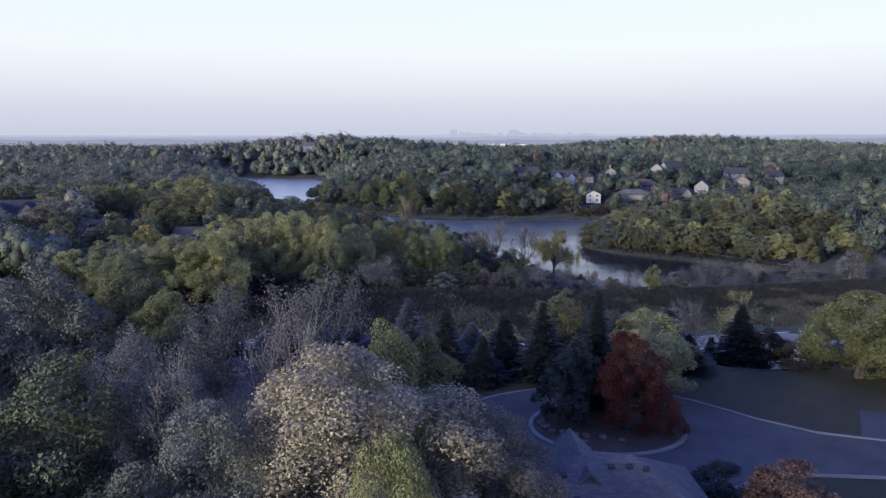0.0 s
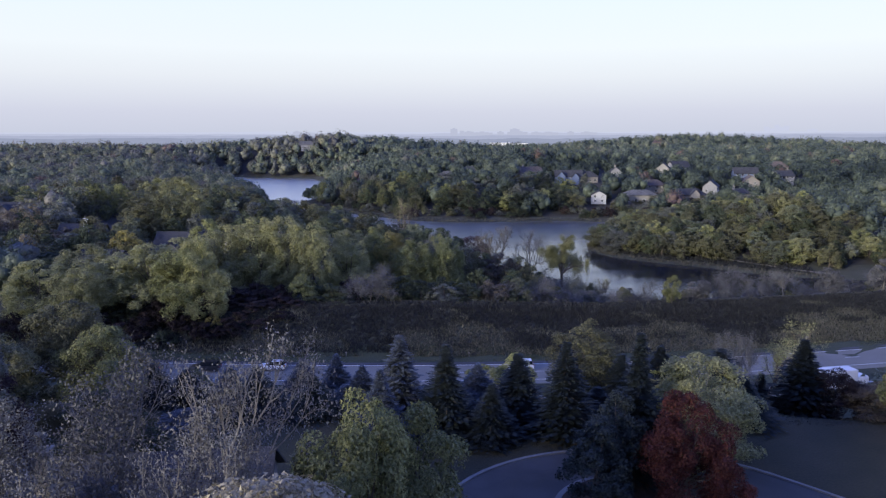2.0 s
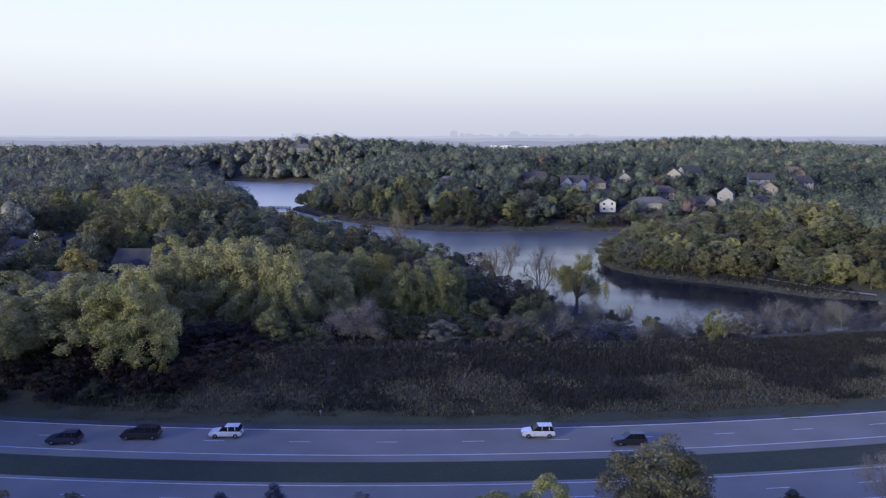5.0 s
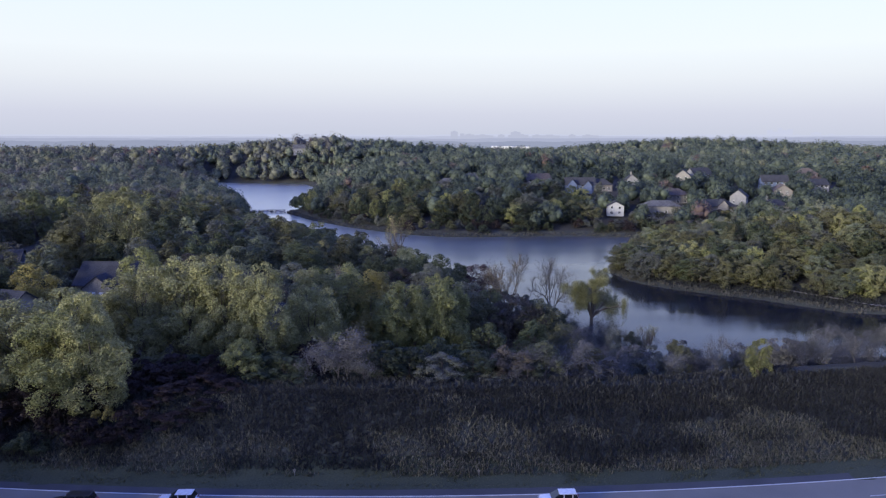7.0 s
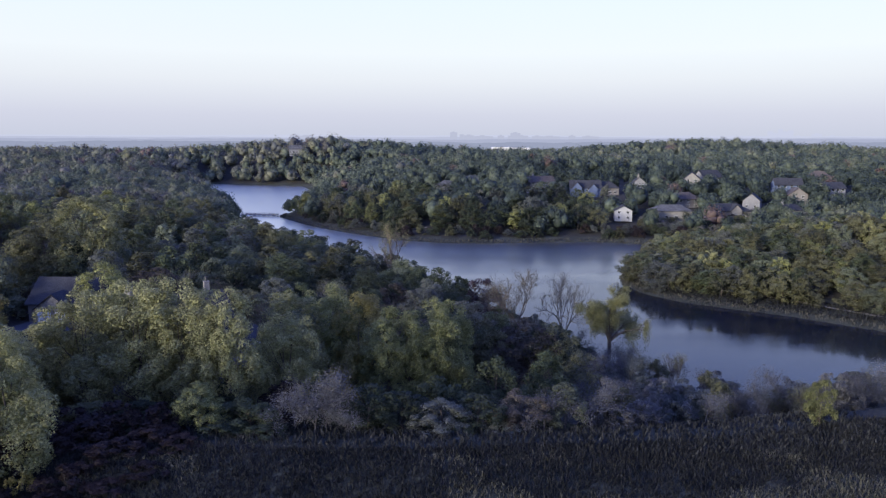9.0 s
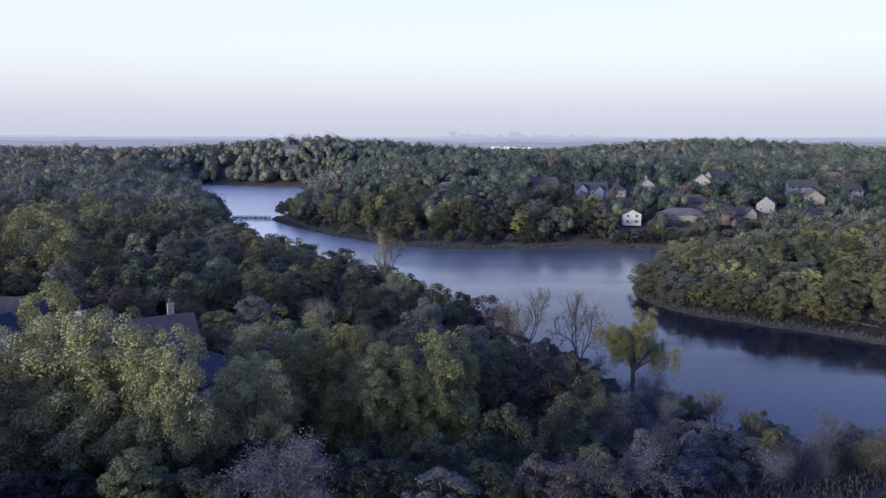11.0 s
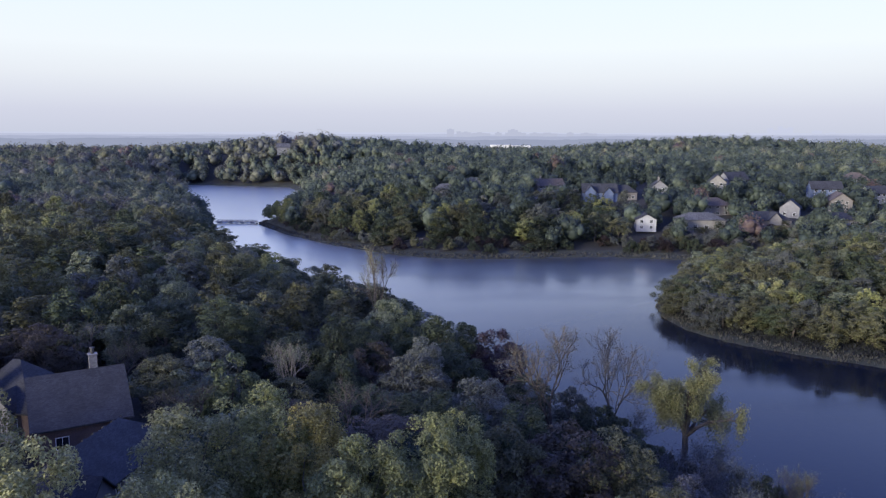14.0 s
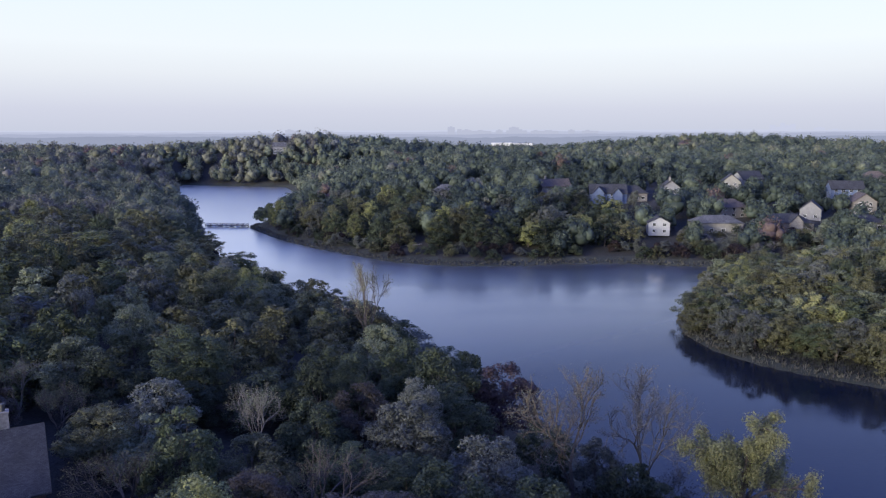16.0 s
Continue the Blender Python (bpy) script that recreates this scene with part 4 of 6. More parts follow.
SPRUCES = [("spruce_near", "blue", -14.0, 90, 28.6, 2.6), ("spruce_near", "blue", -10.6, 91, 28.8, 2.5), ("spruce_near", "blue", -3.4, 79, 32.8, 3.0), ("spruce_near", "spruce", 0.6, 76.8, 32.6, 2.7),
           ("spruce_near", "blue", 3.6, 82, 30.6, 2.6), ("spruce_near", "spruce", 7.2, 81, 31.8, 2.8), ("spruce_near", "spruce", 10.8, 77, 32.7, 2.7), ("spruce_near", "spruce", 14.9, 69.5, 35.6, 2.6),
           ("cedar", "spruce", 25.5, 81, 32.1, 2.5), ("spruce_near", "spruce", 27.3, 79.5, 28.5, 2.4), ("spruce_near", "spruce", 35.4, 85.5, 30.4, 3.2), ("spruce_near", "blue", -20.5, 87, 28.8, 2.7), ("spruce_near", "spruce", -24.5, 86, 28.8, 2.7),
           ("spruce_near", "spruce", -17.2, 84, 29.6, 2.7), ("spruce_near", "blue", -7.2, 84, 29.8, 2.3), ("spruce_near", "spruce", 17.6, 85, 30.5, 2.4), ("spruce_near", "spruce", -28.5, 88, 28.8, 2.7),
           ("spruce_near", "spruce", 14.2, 80, 29.0, 2.4), ("spruce_near", "spruce", 21.0, 84, 31.6, 2.9), ("spruce_near", "blue", -4.8, 74.5, 31.2, 2.2), ("spruce_near", "pine", -11.5, 82, 29.5, 2.4), ("spruce_near", "spruce", 4.4, 75.5, 29.6, 2.2)]
SPRUCES += [("spruce_near", "spruce", -31.5 + 4.1 * i + (i * 7 % 5) * 0.4, 93.0 + (i * 3 % 4) * 0.8, 23.4 + (i * 5 % 7) * 0.35, 2.3) for i in range(17)]
SPRUCES += [("spruce_near", "spruce" if i % 3 else "blue", -22.5 + 4.6 * i, 80.5 + (i * 5 % 4) * 0.9, 26.6 + (i * 3 % 5) * 0.4, 2.3) for i in range(5)]
SPRUCES = [(a, b, x, y, top - (1.3 if y > 79.5 and abs(x) < 30 else 0.0), R) for a, b, x, y, top, R in SPRUCES]
for row in SPRUCES:
    plant(*row, "in the row screening the highway", group="screening spruces")
for row in [("dome_near", "gold", -32, 92, 27.8, 2.6), ("bare_near", "twig", -30.0, 82.0, 28.0, 2.6), ("dome_near", "olive", -27, 95, 24.4, 2.6), ("dome_near", "brown", -36, 96, 23.0, 2.8), ("dome_near", "olive", -44, 94, 23.5, 3.0)]:
    plant(*row, "on the slope above the highway")

# the belt of trees behind the berm
BELT = [
    ("tall_mid", "cotton", -54, 184, 24.6, 5.0), ("tall_mid", "cotton", -47, 180, 30.0, 5.0), ("tall_mid", "cotton", -40, 181, 31.4, 5.6), ("tall_mid", "cotton", -34, 181, 31.6, 5.2),
    ("tall_mid", "cotton", -27.5, 180, 30.4, 4.4), ("tall_mid", "cotton", -40.5, 191.5, 30.0, 5.0), ("tall_mid", "cotton", -45, 193, 28.6, 5.0),
    ("tall_mid", "cotton", -20.5, 184, 26.2, 4.2), ("tall_mid", "lime", -16.5, 203, 26.4, 4.8), ("tall_mid", "cotton", -22.0, 196, 26.6, 4.8), ("tall_mid", "yellow", -11.4, 199, 25.8, 4.2), ("tall_mid", "lime", -6.6, 195, 24.4, 4.2), ("tall_mid", "lime", 0.6, 199.5, 25.2, 4.4),
    ("tall_mid", "lime", 3.4, 203, 23.6, 3.6), ("tall_mid", "lime", -3.2, 197, 22.5, 3.4), ("tall_mid", "cotton", -58, 164, 28.0, 5.6), ("tall_mid", "lime", -50, 161, 27.8, 5.2), ("tall_mid", "cotton", -54.5, 170, 28.5, 5.4),
    ("tall_mid", "cotton", -66, 166, 26, 5.5), ("tall_mid", "cotton", -75, 172, 27, 5.5), ("oak_mid", "oak_grey", -72, 182, 23, 6.0), ("oak_mid", "oak_grey", -62, 188, 22.5, 5.5),
    ("oak_mid", "yellow", -86, 219, 24.0, 5.0), ("oak_mid", "olive", -82, 196, 24, 5.5), ("oak_mid", "dark", -90, 186, 23, 6.0),
    ("dome_mid", "lime", -29, 171.5, 20.6, 3.2), ("brush", "twig", -14.2, 170, 22.6, 4.2), ("brush", "twig", -12.6, 171.5, 21.4, 3.8), ("brush", "twig", -16.5, 171.5, 19.5, 3.6), ("dome_mid", "dark", -7.6, 172, 20.0, 3.4), ("dome_mid", "dark", -3.4, 173, 18.8, 3.8),
    ("dome_mid", "oak_grey", 1.6, 171.5, 18.2, 3.6), ("dome_mid", "dark", 6.4, 173.5, 18.2, 3.8), ("dome_mid", "brown", 11.8, 174, 18.6, 3.6), ("brush", "twig", 14.5, 172.5, 18.2, 3.6), ("dome_mid", "silver", 18.2, 176, 18.8, 3.0),
    ("brush", "twig", 21.5, 176, 18.6, 4.0), ("dome_mid", "dark", 10, 190, 18.0, 4.4), ("dome_mid", "green", 19.5, 199, 16.2, 4.0), ("oak_mid", "brown", 17.0, 213, 18.2, 6.2), ("oak_mid", "olive", 22.5, 215, 16.8, 5.0),
    ("oak_mid", "olive", 9.0, 212, 18.5, 5.0), ("oak_mid", "dark", 3.0, 222, 19.0, 5.6), ("oak_mid", "green", 12.5, 222, 17.2, 5.0), ("oak_mid", "oak_grey", 8.0, 233, 17.0, 5.2), ("oak_mid", "olive", 26.5, 207, 13.4, 4.0),
    ("brush", "twig", -10, 168.5, 18.2, 2.4), ("dome_mid", "dark", -22.5, 171.5, 18.4, 3.6), ("dome_mid", "dark", -36.5, 171.5, 18.0, 3.6), ("dome_mid", "olive", -43, 172, 17.8, 3.6),
    ("shrub", "maroon", -44.5, 163, 17.2, 3.8), ("shrub", "maroon", -40, 166, 18.2, 4.0), ("shrub", "maroon", -36.0, 162.5, 16.8, 3.6), ("shrub", "maroon", -33.0, 166, 17.2, 3.4), ("shrub", "maroon", -39.5, 159, 15.2, 3.4),
    ("shrub", "maroon", -49, 157.5, 15.4, 3.6), ("shrub", "maroon", -58, 157, 15.0, 3.8), ("shrub", "maroon", -66, 158.5, 15.2, 4.0), ("shrub", "yellow", -44.0, 158.6, 15.2, 1.6), ("shrub", "maroon", -75, 161, 15.8, 4.0), ("shrub", "maroon", -31, 160, 14.2, 2.8),
    ("tall_mid", "cotton", -46.5, 161, 29.8, 4.2), ("dome_mid", "lime", 52.4, 176.5, 19.0, 1.9),
    ("tall_mid", "cotton", -70, 160, 25.5, 5.0), ("tall_mid", "cotton", -80, 163, 25, 5.4), ("tall_mid", "cotton", -66, 173, 24.5, 5.2), ("oak_mid", "oak_grey", -72, 170, 25, 5.6), ("oak_mid", "dark", -82, 174, 24, 5.6), ("shrub", "maroon", -84, 159, 15.4, 4), ("shrub", "dark", -70, 155.5, 12.5, 3), ("shrub", "dark", -90, 162, 14, 4),
    ("shrub", "maroon", -52, 160, 16.4, 3.8), ("shrub", "maroon", -56, 161, 16.9, 3.8), ("shrub", "dark", -62, 161, 15.5, 4), ("shrub", "maroon", -47, 160.5, 16.9, 3.6), ("shrub", "maroon", -43.5, 167, 18.9, 3.8), ("shrub", "dark", -48, 165, 17, 3.6), ("shrub", "maroon", -37.5, 168.5, 19.2, 3.6), ("shrub", "maroon", -34.5, 158, 14.0, 3.0), ("shrub", "dark", -53, 155.5, 12.4, 3.2), ("shrub", "maroon", -61, 156, 14.2, 3.4), ("shrub", "maroon", -45, 155.5, 14.0, 3.2), ("shrub", "maroon", -29, 164.5, 16.4, 3.0), ("shrub", "dark", -66, 163, 16, 4), ("shrub", "maroon", -40, 156, 14.0, 3.0),
    ("shrub", "dark", -26, 168.5, 16.6, 3.0), ("shrub", "dark", -19.5, 168, 16.4, 2.8), ("shrub", "maroon", -33, 169, 18.6, 3.2), ("shrub", "dark", 4.0, 170, 15.2, 2.8), ("shrub", "oak_grey", 9, 171, 15.0, 2.8),
    ("shrub", "twig", 25, 177, 15.4, 3.0), ("shrub", "twig", 30, 181, 14.4, 3.0), ("shrub", "oak_grey", 36, 186, 12.4, 3.2), ("brush", "twig", 40, 186, 13.8, 3.4), ("dome_mid", "olive", 28, 186, 14.6, 3.4), ("dome_mid", "dark", -15, 181, 18.0, 3.6), ("dome_mid", "dark", 2, 182, 17.6, 3.8),
    ("dome_mid", "dark", -29, 179, 18.0, 3.8), ("dome_mid", "maroon", -20, 181, 17.6, 3.6), ("brush", "twig", 34, 190, 12.0, 3.2),
]
for row in BELT:
    plant(*row, "in the belt behind the berm")
# the lake shore on this side
SHORE = [("willow", "cotton", 37.3, 232.0, 22.4, 8.6), ("bare_mid", "oak_grey", 19.6, 241, 22.4, 7.6), ("bare_mid", "twig", 31.0, 246, 20.8, 6.6), ("oak_mid", "purple", 12.7, 264, 15.8, 5.4),
         ("oak_mid", "dark", 2.4, 263, 18.8, 5.6), ("oak_mid", "green", -2.6, 272, 17.4, 5.4), ("dome_mid", "dark", 24, 235, 12.0, 4.0), ("dome_mid", "dark", 17, 250, 12.0, 4.0), ("bare_mid", "cotton", -11.6, 300, 26.6, 5.2),
         ("dome_mid", "green", 7.5, 277, 14.0, 3.8), ("oak_mid", "dark", -6, 285, 17.0, 5.2), ("oak_mid", "green", -16.5, 268, 17.6, 5.6), ("oak_mid", "brown", -9, 252, 17.0, 5.2), ("oak_mid", "oak_grey", -2, 243, 17.5, 5.5),
         ("oak_mid", "dark", -14, 243, 18.0, 5.0), ("brush", "twig", 33, 226, 9.0, 3.4), ("brush", "twig", 38.5, 228.5, 9.5, 3.4), ("brush", "oak_grey", 42.5, 224, 9.0, 3.4), ("brush", "twig", 36, 221, 9.0, 3.6), ("brush", "twig", 47, 219.5, 8.6, 3.2), ("dome_mid", "dark", 31, 230, 9.5, 3.6), ("dome_mid", "dark", 27.5, 240.5, 10.0, 3.6), ("dome_mid", "oak_grey", 23.5, 246, 11.0, 3.6), ("brush", "twig", 32.5, 241, 8.5, 3.2), ("dome_mid", "dark", 28, 234, 10.5, 3.8), ("brush", "twig", 26, 250, 8.5, 3.2), ("brush", "twig", 51.5, 215.5, 8.2, 3.0), ("brush", "twig", 39, 225, 8.0, 3.0), ("dome_mid", "olive", 29.5, 222, 9.5, 3.4), ("dome_mid", "dark", 44, 219, 8.5, 2.4), ("bare_mid", "lime", 46.5, 217, 11.0, 2.6)]
for row in SHORE:
    plant(*row, "by the near lake shore")

# ---- scattered growth ----
scatter = random.Random(99)
HOUSE_SPOTS = [(-46, 228, 11), (-57, 233, 9), (-38, 212, 12), (-78, 240, 11), (-111, 247, 9), (-89, 213, 9), (-72, 222, 6)]


def clear(x, y, R, gap=0.62):
    if any((x - a) ** 2 + (y - b) ** 2 < (c + R * 0.6) ** 2 for a, b, c in HOUSE_SPOTS):
        return False
    return all((x - a) ** 2 + (y - b) ** 2 > (gap * (c + R)) ** 2 for a, b, c in PLANTED)


def fill(count, x0, x1, y0, y1, shapes, tones, lo, hi, r0, r1, where, ok, gap=0.62):
    made = 0
    for _ in range(count * 12):
        if made >= count:
            break
        x, y, R = scatter.uniform(x0, x1), scatter.uniform(y0, y1), scatter.uniform(r0, r1)
        if not ok(x, y) or not clear(x, y, R, gap):
            continue
        z = ground_z(x, y)
        low = 0.62 + 0.38 * smooth(2, 32, shore_gap(x, y)) if "west of the lake" in where else 1.0
        plant(scatter.choice(shapes), scatter.choice(tones), x, y, z + scatter.uniform(lo, hi) * low, R, where)
        made += 1


def shore_gap(x, y):
    return float(lake_dist(np.array([x]), np.array([y]))[0])


MIXED = ["dark", "dark", "dark", "green", "green", "green", "olive", "olive", "silver", "oak_grey", "brown"]
# Paler leaf mix for the west wood, its haze put into the tones.
WESTERN = ["silver", "silver", "olive", "olive", "green", "oak_grey", "cotton", "lime", "olive"]
# grey brush along the foot of the berm and the near shore
fill(80, 24, 170, 186, 226, ["brush", "brush", "dome_mid"], ["twig", "twig", "twig", "oak_grey", "olive"], 5, 8.5, 2.4, 3.8, "between the berm and the lake",
     lambda x, y: shore_gap(x, y) > 1.5 and y - road_edge(x) > 33, 0.38)
# the wood west of the lake
fill(34, -62, 8, 206, 262, ["oak_mid", "tall_mid", "dome_mid", "bare_mid"], MIXED + ["green"], 8, 14, 4, 6, "in the wood west of the lake", lambda x, y: shore_gap(x, y) > 4)
fill(75, -95, 6, 255, 370, ["oak_mid", "oak_far", "tall_far"], WESTERN, 10, 15, 4.6, 6.4, "in the wood west of the lake", lambda x, y: shore_gap(x, y) > 3)
fill(46, -135, -62, 190, 262, ["oak_far", "tall_far", "oak_mid"], MIXED + ["gold"], 9, 15, 4.5, 6.5, "among the houses west of the lake", lambda x, y: not (-93 < x < -60 and y < 238))
fill(130, -200, -30, 300, 480, ["oak_far", "oak_far", "tall_far"], WESTERN, 10, 15, 4.8, 6.6, "in the wood west of the lake", lambda x, y: shore_gap(x, y) > 3)
for row in (("tall_mid", "cotton", -86, 266, 36.0, 7.5), ("tall_mid", "olive", -93, 258, 31.0, 6.0), ("oak_mid", "russet", -150, 308, 28.0, 6.0), ("oak_mid", "lime", -67.0, 231, 25.6, 5.0)):
    plant(*row, "among the houses west of the lake")
# the wooded point
POINT = ["olive", "silver", "cotton", "olive", "lime", "olive", "silver", "green", "green", "oak_grey", "olive"]
for part_x0, part_x1, part_n, lo_h, hi_h in ((66, 92, 70, 6.5, 9.5), (92, 112, 85, 7.5, 10.5), (112, 165, 140, 7.5, 10.5)):
    fill(part_n, part_x0, part_x1, 268, 404, ["oak_far", "oak_far", "oak_mid"], POINT, lo_h, hi_h, 3.6, 5.4, "on the wooded point in the lake",
         lambda x, y: shore_gap(x, y) > (7.0 if x > 78 and y < 325 else 4.0), 0.36)
fill(40, 66, 150, 266, 405, ["shrub"], ["olive", "oak_grey", "oak_grey", "dark", "maroon"], 3.0, 5.5, 2.6, 3.8, "on the shore of the wooded point",
     lambda x, y: 2.5 < shore_gap(x, y) < 9 and not (x > 80 and y < 320), 0.4)
# the far bank
fill(60, -100, 110, 437, 540, ["shrub"], ["olive", "oak_grey", "dark", "dark", "maroon"], 3.0, 5.5, 2.8, 4.0, "on the far bank of the lake",
     lambda x, y: 5 < shore_gap(x, y) < 14, 0.4)
fill(95, -100, 110, 442, 560, ["oak_far", "oak_far", "tall_far"], ["dark", "green", "olive", "oak_grey", "dark", "green", "lime"], 9.5, 14, 4.4, 6.2, "on the far bank of the lake",
     lambda x, y: 6 < shore_gap(x, y) < 75 and not (88 < x < 200 and y < 500), 0.55)


FAR_HOUSES = []


def in_sight(x, y):
    return np.abs(x) < 0.65 * y + 20


def swell(x, y, seed):
    """A slow rise and fall over the country, about -1 to 1."""
    k = seed * 1.7
    return (np.sin(x / 47 + k) * np.sin(y / 39 - k) + 0.7 * np.sin((x + y) / 23 + 2 * k) * np.sin((x - 0.6 * y) / 29 + k)) / 1.4


def grove(name, x0, x1, y0, y1, gap, lobes, quads, size, lo, hi, r0, r1, ok, seed, label, base_tone=0.40):
    """Woods too far off to tell tree from tree: real crowns of leaf clumps, joined."""
    r = np.random.default_rng(seed)
    gx, gy = np.meshgrid(np.arange(x0, x1, gap), np.arange(y0, y1, gap))
    x = (gx + r.uniform(-0.85, 0.85, gx.shape) * gap).ravel()
    y = (gy + r.uniform(-0.85, 0.85, gy.shape) * gap).ravel()
    # Below y 200, unseen trees stay too, some added to shade the berm.
    keep = ok(x, y) & (in_sight(x, y) | (y < 200))
    for hx, hy, hr in FAR_HOUSES:
        keep &= np.hypot(x - hx, y - hy) > hr
    for hx, hy, hr in PLANTED:
        keep &= np.hypot(x - hx, y - hy) > (hr + r0) * 0.6
    x, y = x[keep], y[keep]
    n = len(x)
    z = land(x, y)
    grown = np.clip(r.beta(1.5, 1.7, n) + 0.18 * swell(x, y, seed + 3), 0, 1)
    R, H = (r0 * 0.8 + (r1 * 1.1 - r0 * 0.8) * grown) * r.uniform(0.85, 1.15, n), lo * 0.85 + (hi - lo * 0.85) * grown * r.uniform(0.8, 1.15, n)
    # Crowns paler to the west: haze put into their colour.
    tone = np.clip(base_tone + 0.28 * sstep(60, 170, -x) + 0.20 * swell(x, y, 1) + r.normal(size=n) * 0.13, 0.02, 0.88)
    tone = np.where(r.uniform(size=n) < 0.012, 0.97, tone)
    # each crown is a dome of many small rounded heads with leaf sprays round them
    lw = unit(np.stack([r.normal(size=(n, lobes)), r.normal(size=(n, lobes)), np.abs(r.normal(size=(n, lobes))) * 1.2 - 0.35], -1))
    lw[:, 0] = (0, 0, 1.0)
    half = H * 0.5
    span = np.stack([R, R, half], -1)[:, None, :]
    mid = np.stack([x, y, z + H - half], -1)[:, None, :]
    cen = mid + lw * r.uniform(0.32, 0.58, (n, lobes, 1)) * span
    rad = R[:, None, None] * r.uniform(0.38, 0.58, (n, lobes, 1)) * np.array((1.0, 1.0, 1.1))
    # the last one is the body behind them
    cen[:, -1] = np.stack([x, y, z + H * 0.44], -1)
    rad[:, -1] = np.stack([R * 0.74, R * 0.74, H * 0.42], -1)
    shells = clump_shells(cen.reshape(-1, 3), rad.reshape(-1, 3) * 0.72, r, 1, 0.25)
    which = r.integers(0, lobes - 1, (n, quads))
    out = np.take_along_axis(lw, which[:, :, None], 1)
    d = unit(r.normal(size=(n, quads, 3)) + 0.7 * out + np.array((0, 0, 0.3)))
    pos = np.take_along_axis(cen, which[:, :, None], 1) + d * np.take_along_axis(rad, which[:, :, None], 1) * r.uniform(0.82, 1.28, (n, quads, 1))
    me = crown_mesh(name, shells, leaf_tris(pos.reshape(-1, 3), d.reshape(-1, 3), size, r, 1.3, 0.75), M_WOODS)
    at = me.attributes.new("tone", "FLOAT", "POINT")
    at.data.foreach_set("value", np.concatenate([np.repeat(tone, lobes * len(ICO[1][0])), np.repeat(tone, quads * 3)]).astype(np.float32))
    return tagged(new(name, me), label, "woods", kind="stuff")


def dry(x, y, by=4):
    return lake_dist(x, y) > by


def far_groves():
    # Base tones carry haze and shade: paler far off and west, darker east.
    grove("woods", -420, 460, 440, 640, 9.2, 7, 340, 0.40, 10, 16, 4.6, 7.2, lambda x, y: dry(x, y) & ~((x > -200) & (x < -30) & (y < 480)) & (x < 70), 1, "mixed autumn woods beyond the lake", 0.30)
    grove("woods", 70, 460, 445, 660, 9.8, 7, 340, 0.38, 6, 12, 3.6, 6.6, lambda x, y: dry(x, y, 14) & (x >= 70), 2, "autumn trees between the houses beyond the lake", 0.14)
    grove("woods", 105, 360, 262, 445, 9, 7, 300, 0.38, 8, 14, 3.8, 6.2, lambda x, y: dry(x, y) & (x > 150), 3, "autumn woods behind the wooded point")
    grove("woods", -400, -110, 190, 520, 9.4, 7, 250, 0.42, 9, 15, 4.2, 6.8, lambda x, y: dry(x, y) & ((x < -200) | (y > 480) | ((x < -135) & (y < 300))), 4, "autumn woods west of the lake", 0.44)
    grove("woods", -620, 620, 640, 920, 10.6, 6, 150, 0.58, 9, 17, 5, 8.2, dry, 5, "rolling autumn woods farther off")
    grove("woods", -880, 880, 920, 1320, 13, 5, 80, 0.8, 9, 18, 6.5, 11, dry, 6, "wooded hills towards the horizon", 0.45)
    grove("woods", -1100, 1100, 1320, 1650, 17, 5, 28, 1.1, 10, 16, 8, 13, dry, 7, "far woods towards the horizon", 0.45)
    # The hill trees here stand out of view, added to shade the berm.
    grove("woods", -170, -78, 30, 200, 9.5, 16, 420, 0.27, 11, 17, 4.0, 6.2, lambda x, y: (y - road_edge(x) > 12) & (x > -140) | (y - road_edge(x) < -34), 8, "trees along the highway to the west, the hill part unseen, shading the berm")
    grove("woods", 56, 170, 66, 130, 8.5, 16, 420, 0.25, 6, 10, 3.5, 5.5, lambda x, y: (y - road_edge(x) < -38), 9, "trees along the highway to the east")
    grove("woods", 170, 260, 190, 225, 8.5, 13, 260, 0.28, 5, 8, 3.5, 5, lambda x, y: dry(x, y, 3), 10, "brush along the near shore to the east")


# ---- grass, reeds and weeds ----
def tufts(name, count, x0, x1, y0, y1, ok, height, mat, label, seed, wide=0.12, blades=3):
    r = np.random.default_rng(seed)
    x, y = r.uniform(x0, x1, count), r.uniform(y0, y1, count)
    keep = ok(x, y, r)
    x, y = x[keep], y[keep]
    z = land(x, y)
    n = len(x)
    x, y, z = (np.repeat(v, blades) for v in (x, y, z))
    n *= blades
    ang = r.uniform(0, math.pi, n)
    lean = r.normal(size=(n, 2)) * 0.28
    h = height * r.uniform(0.55, 1.3, n)
    w = wide * r.uniform(0.6, 1.5, n)
    off = r.normal(size=(n, 2)) * 0.15
    base = np.stack([x + off[:, 0], y + off[:, 1], z - 0.1], -1)
    side = np.stack([np.cos(ang) * w, np.sin(ang) * w, 0 * ang], -1)
    mid = base + np.stack([lean[:, 0] * h * 0.5, lean[:, 1] * h * 0.5, h * 0.55], -1)
    tip = base + np.stack([lean[:, 0] * h, lean[:, 1] * h, h], -1)
    quads = np.stack([base, mid + side, tip, mid - side], 1)
    me = mesh_from(name, quads, 4, mat)
    return tagged(new(name, me), label, "grass", kind="stuff")


def band(a, b):
    return lambda x, y, r: (y - road_edge(x) > a) & (y - road_edge(x) < b + 0.16 * np.clip(x, 0, 60)) & (lake_dist(x, y) > 1)


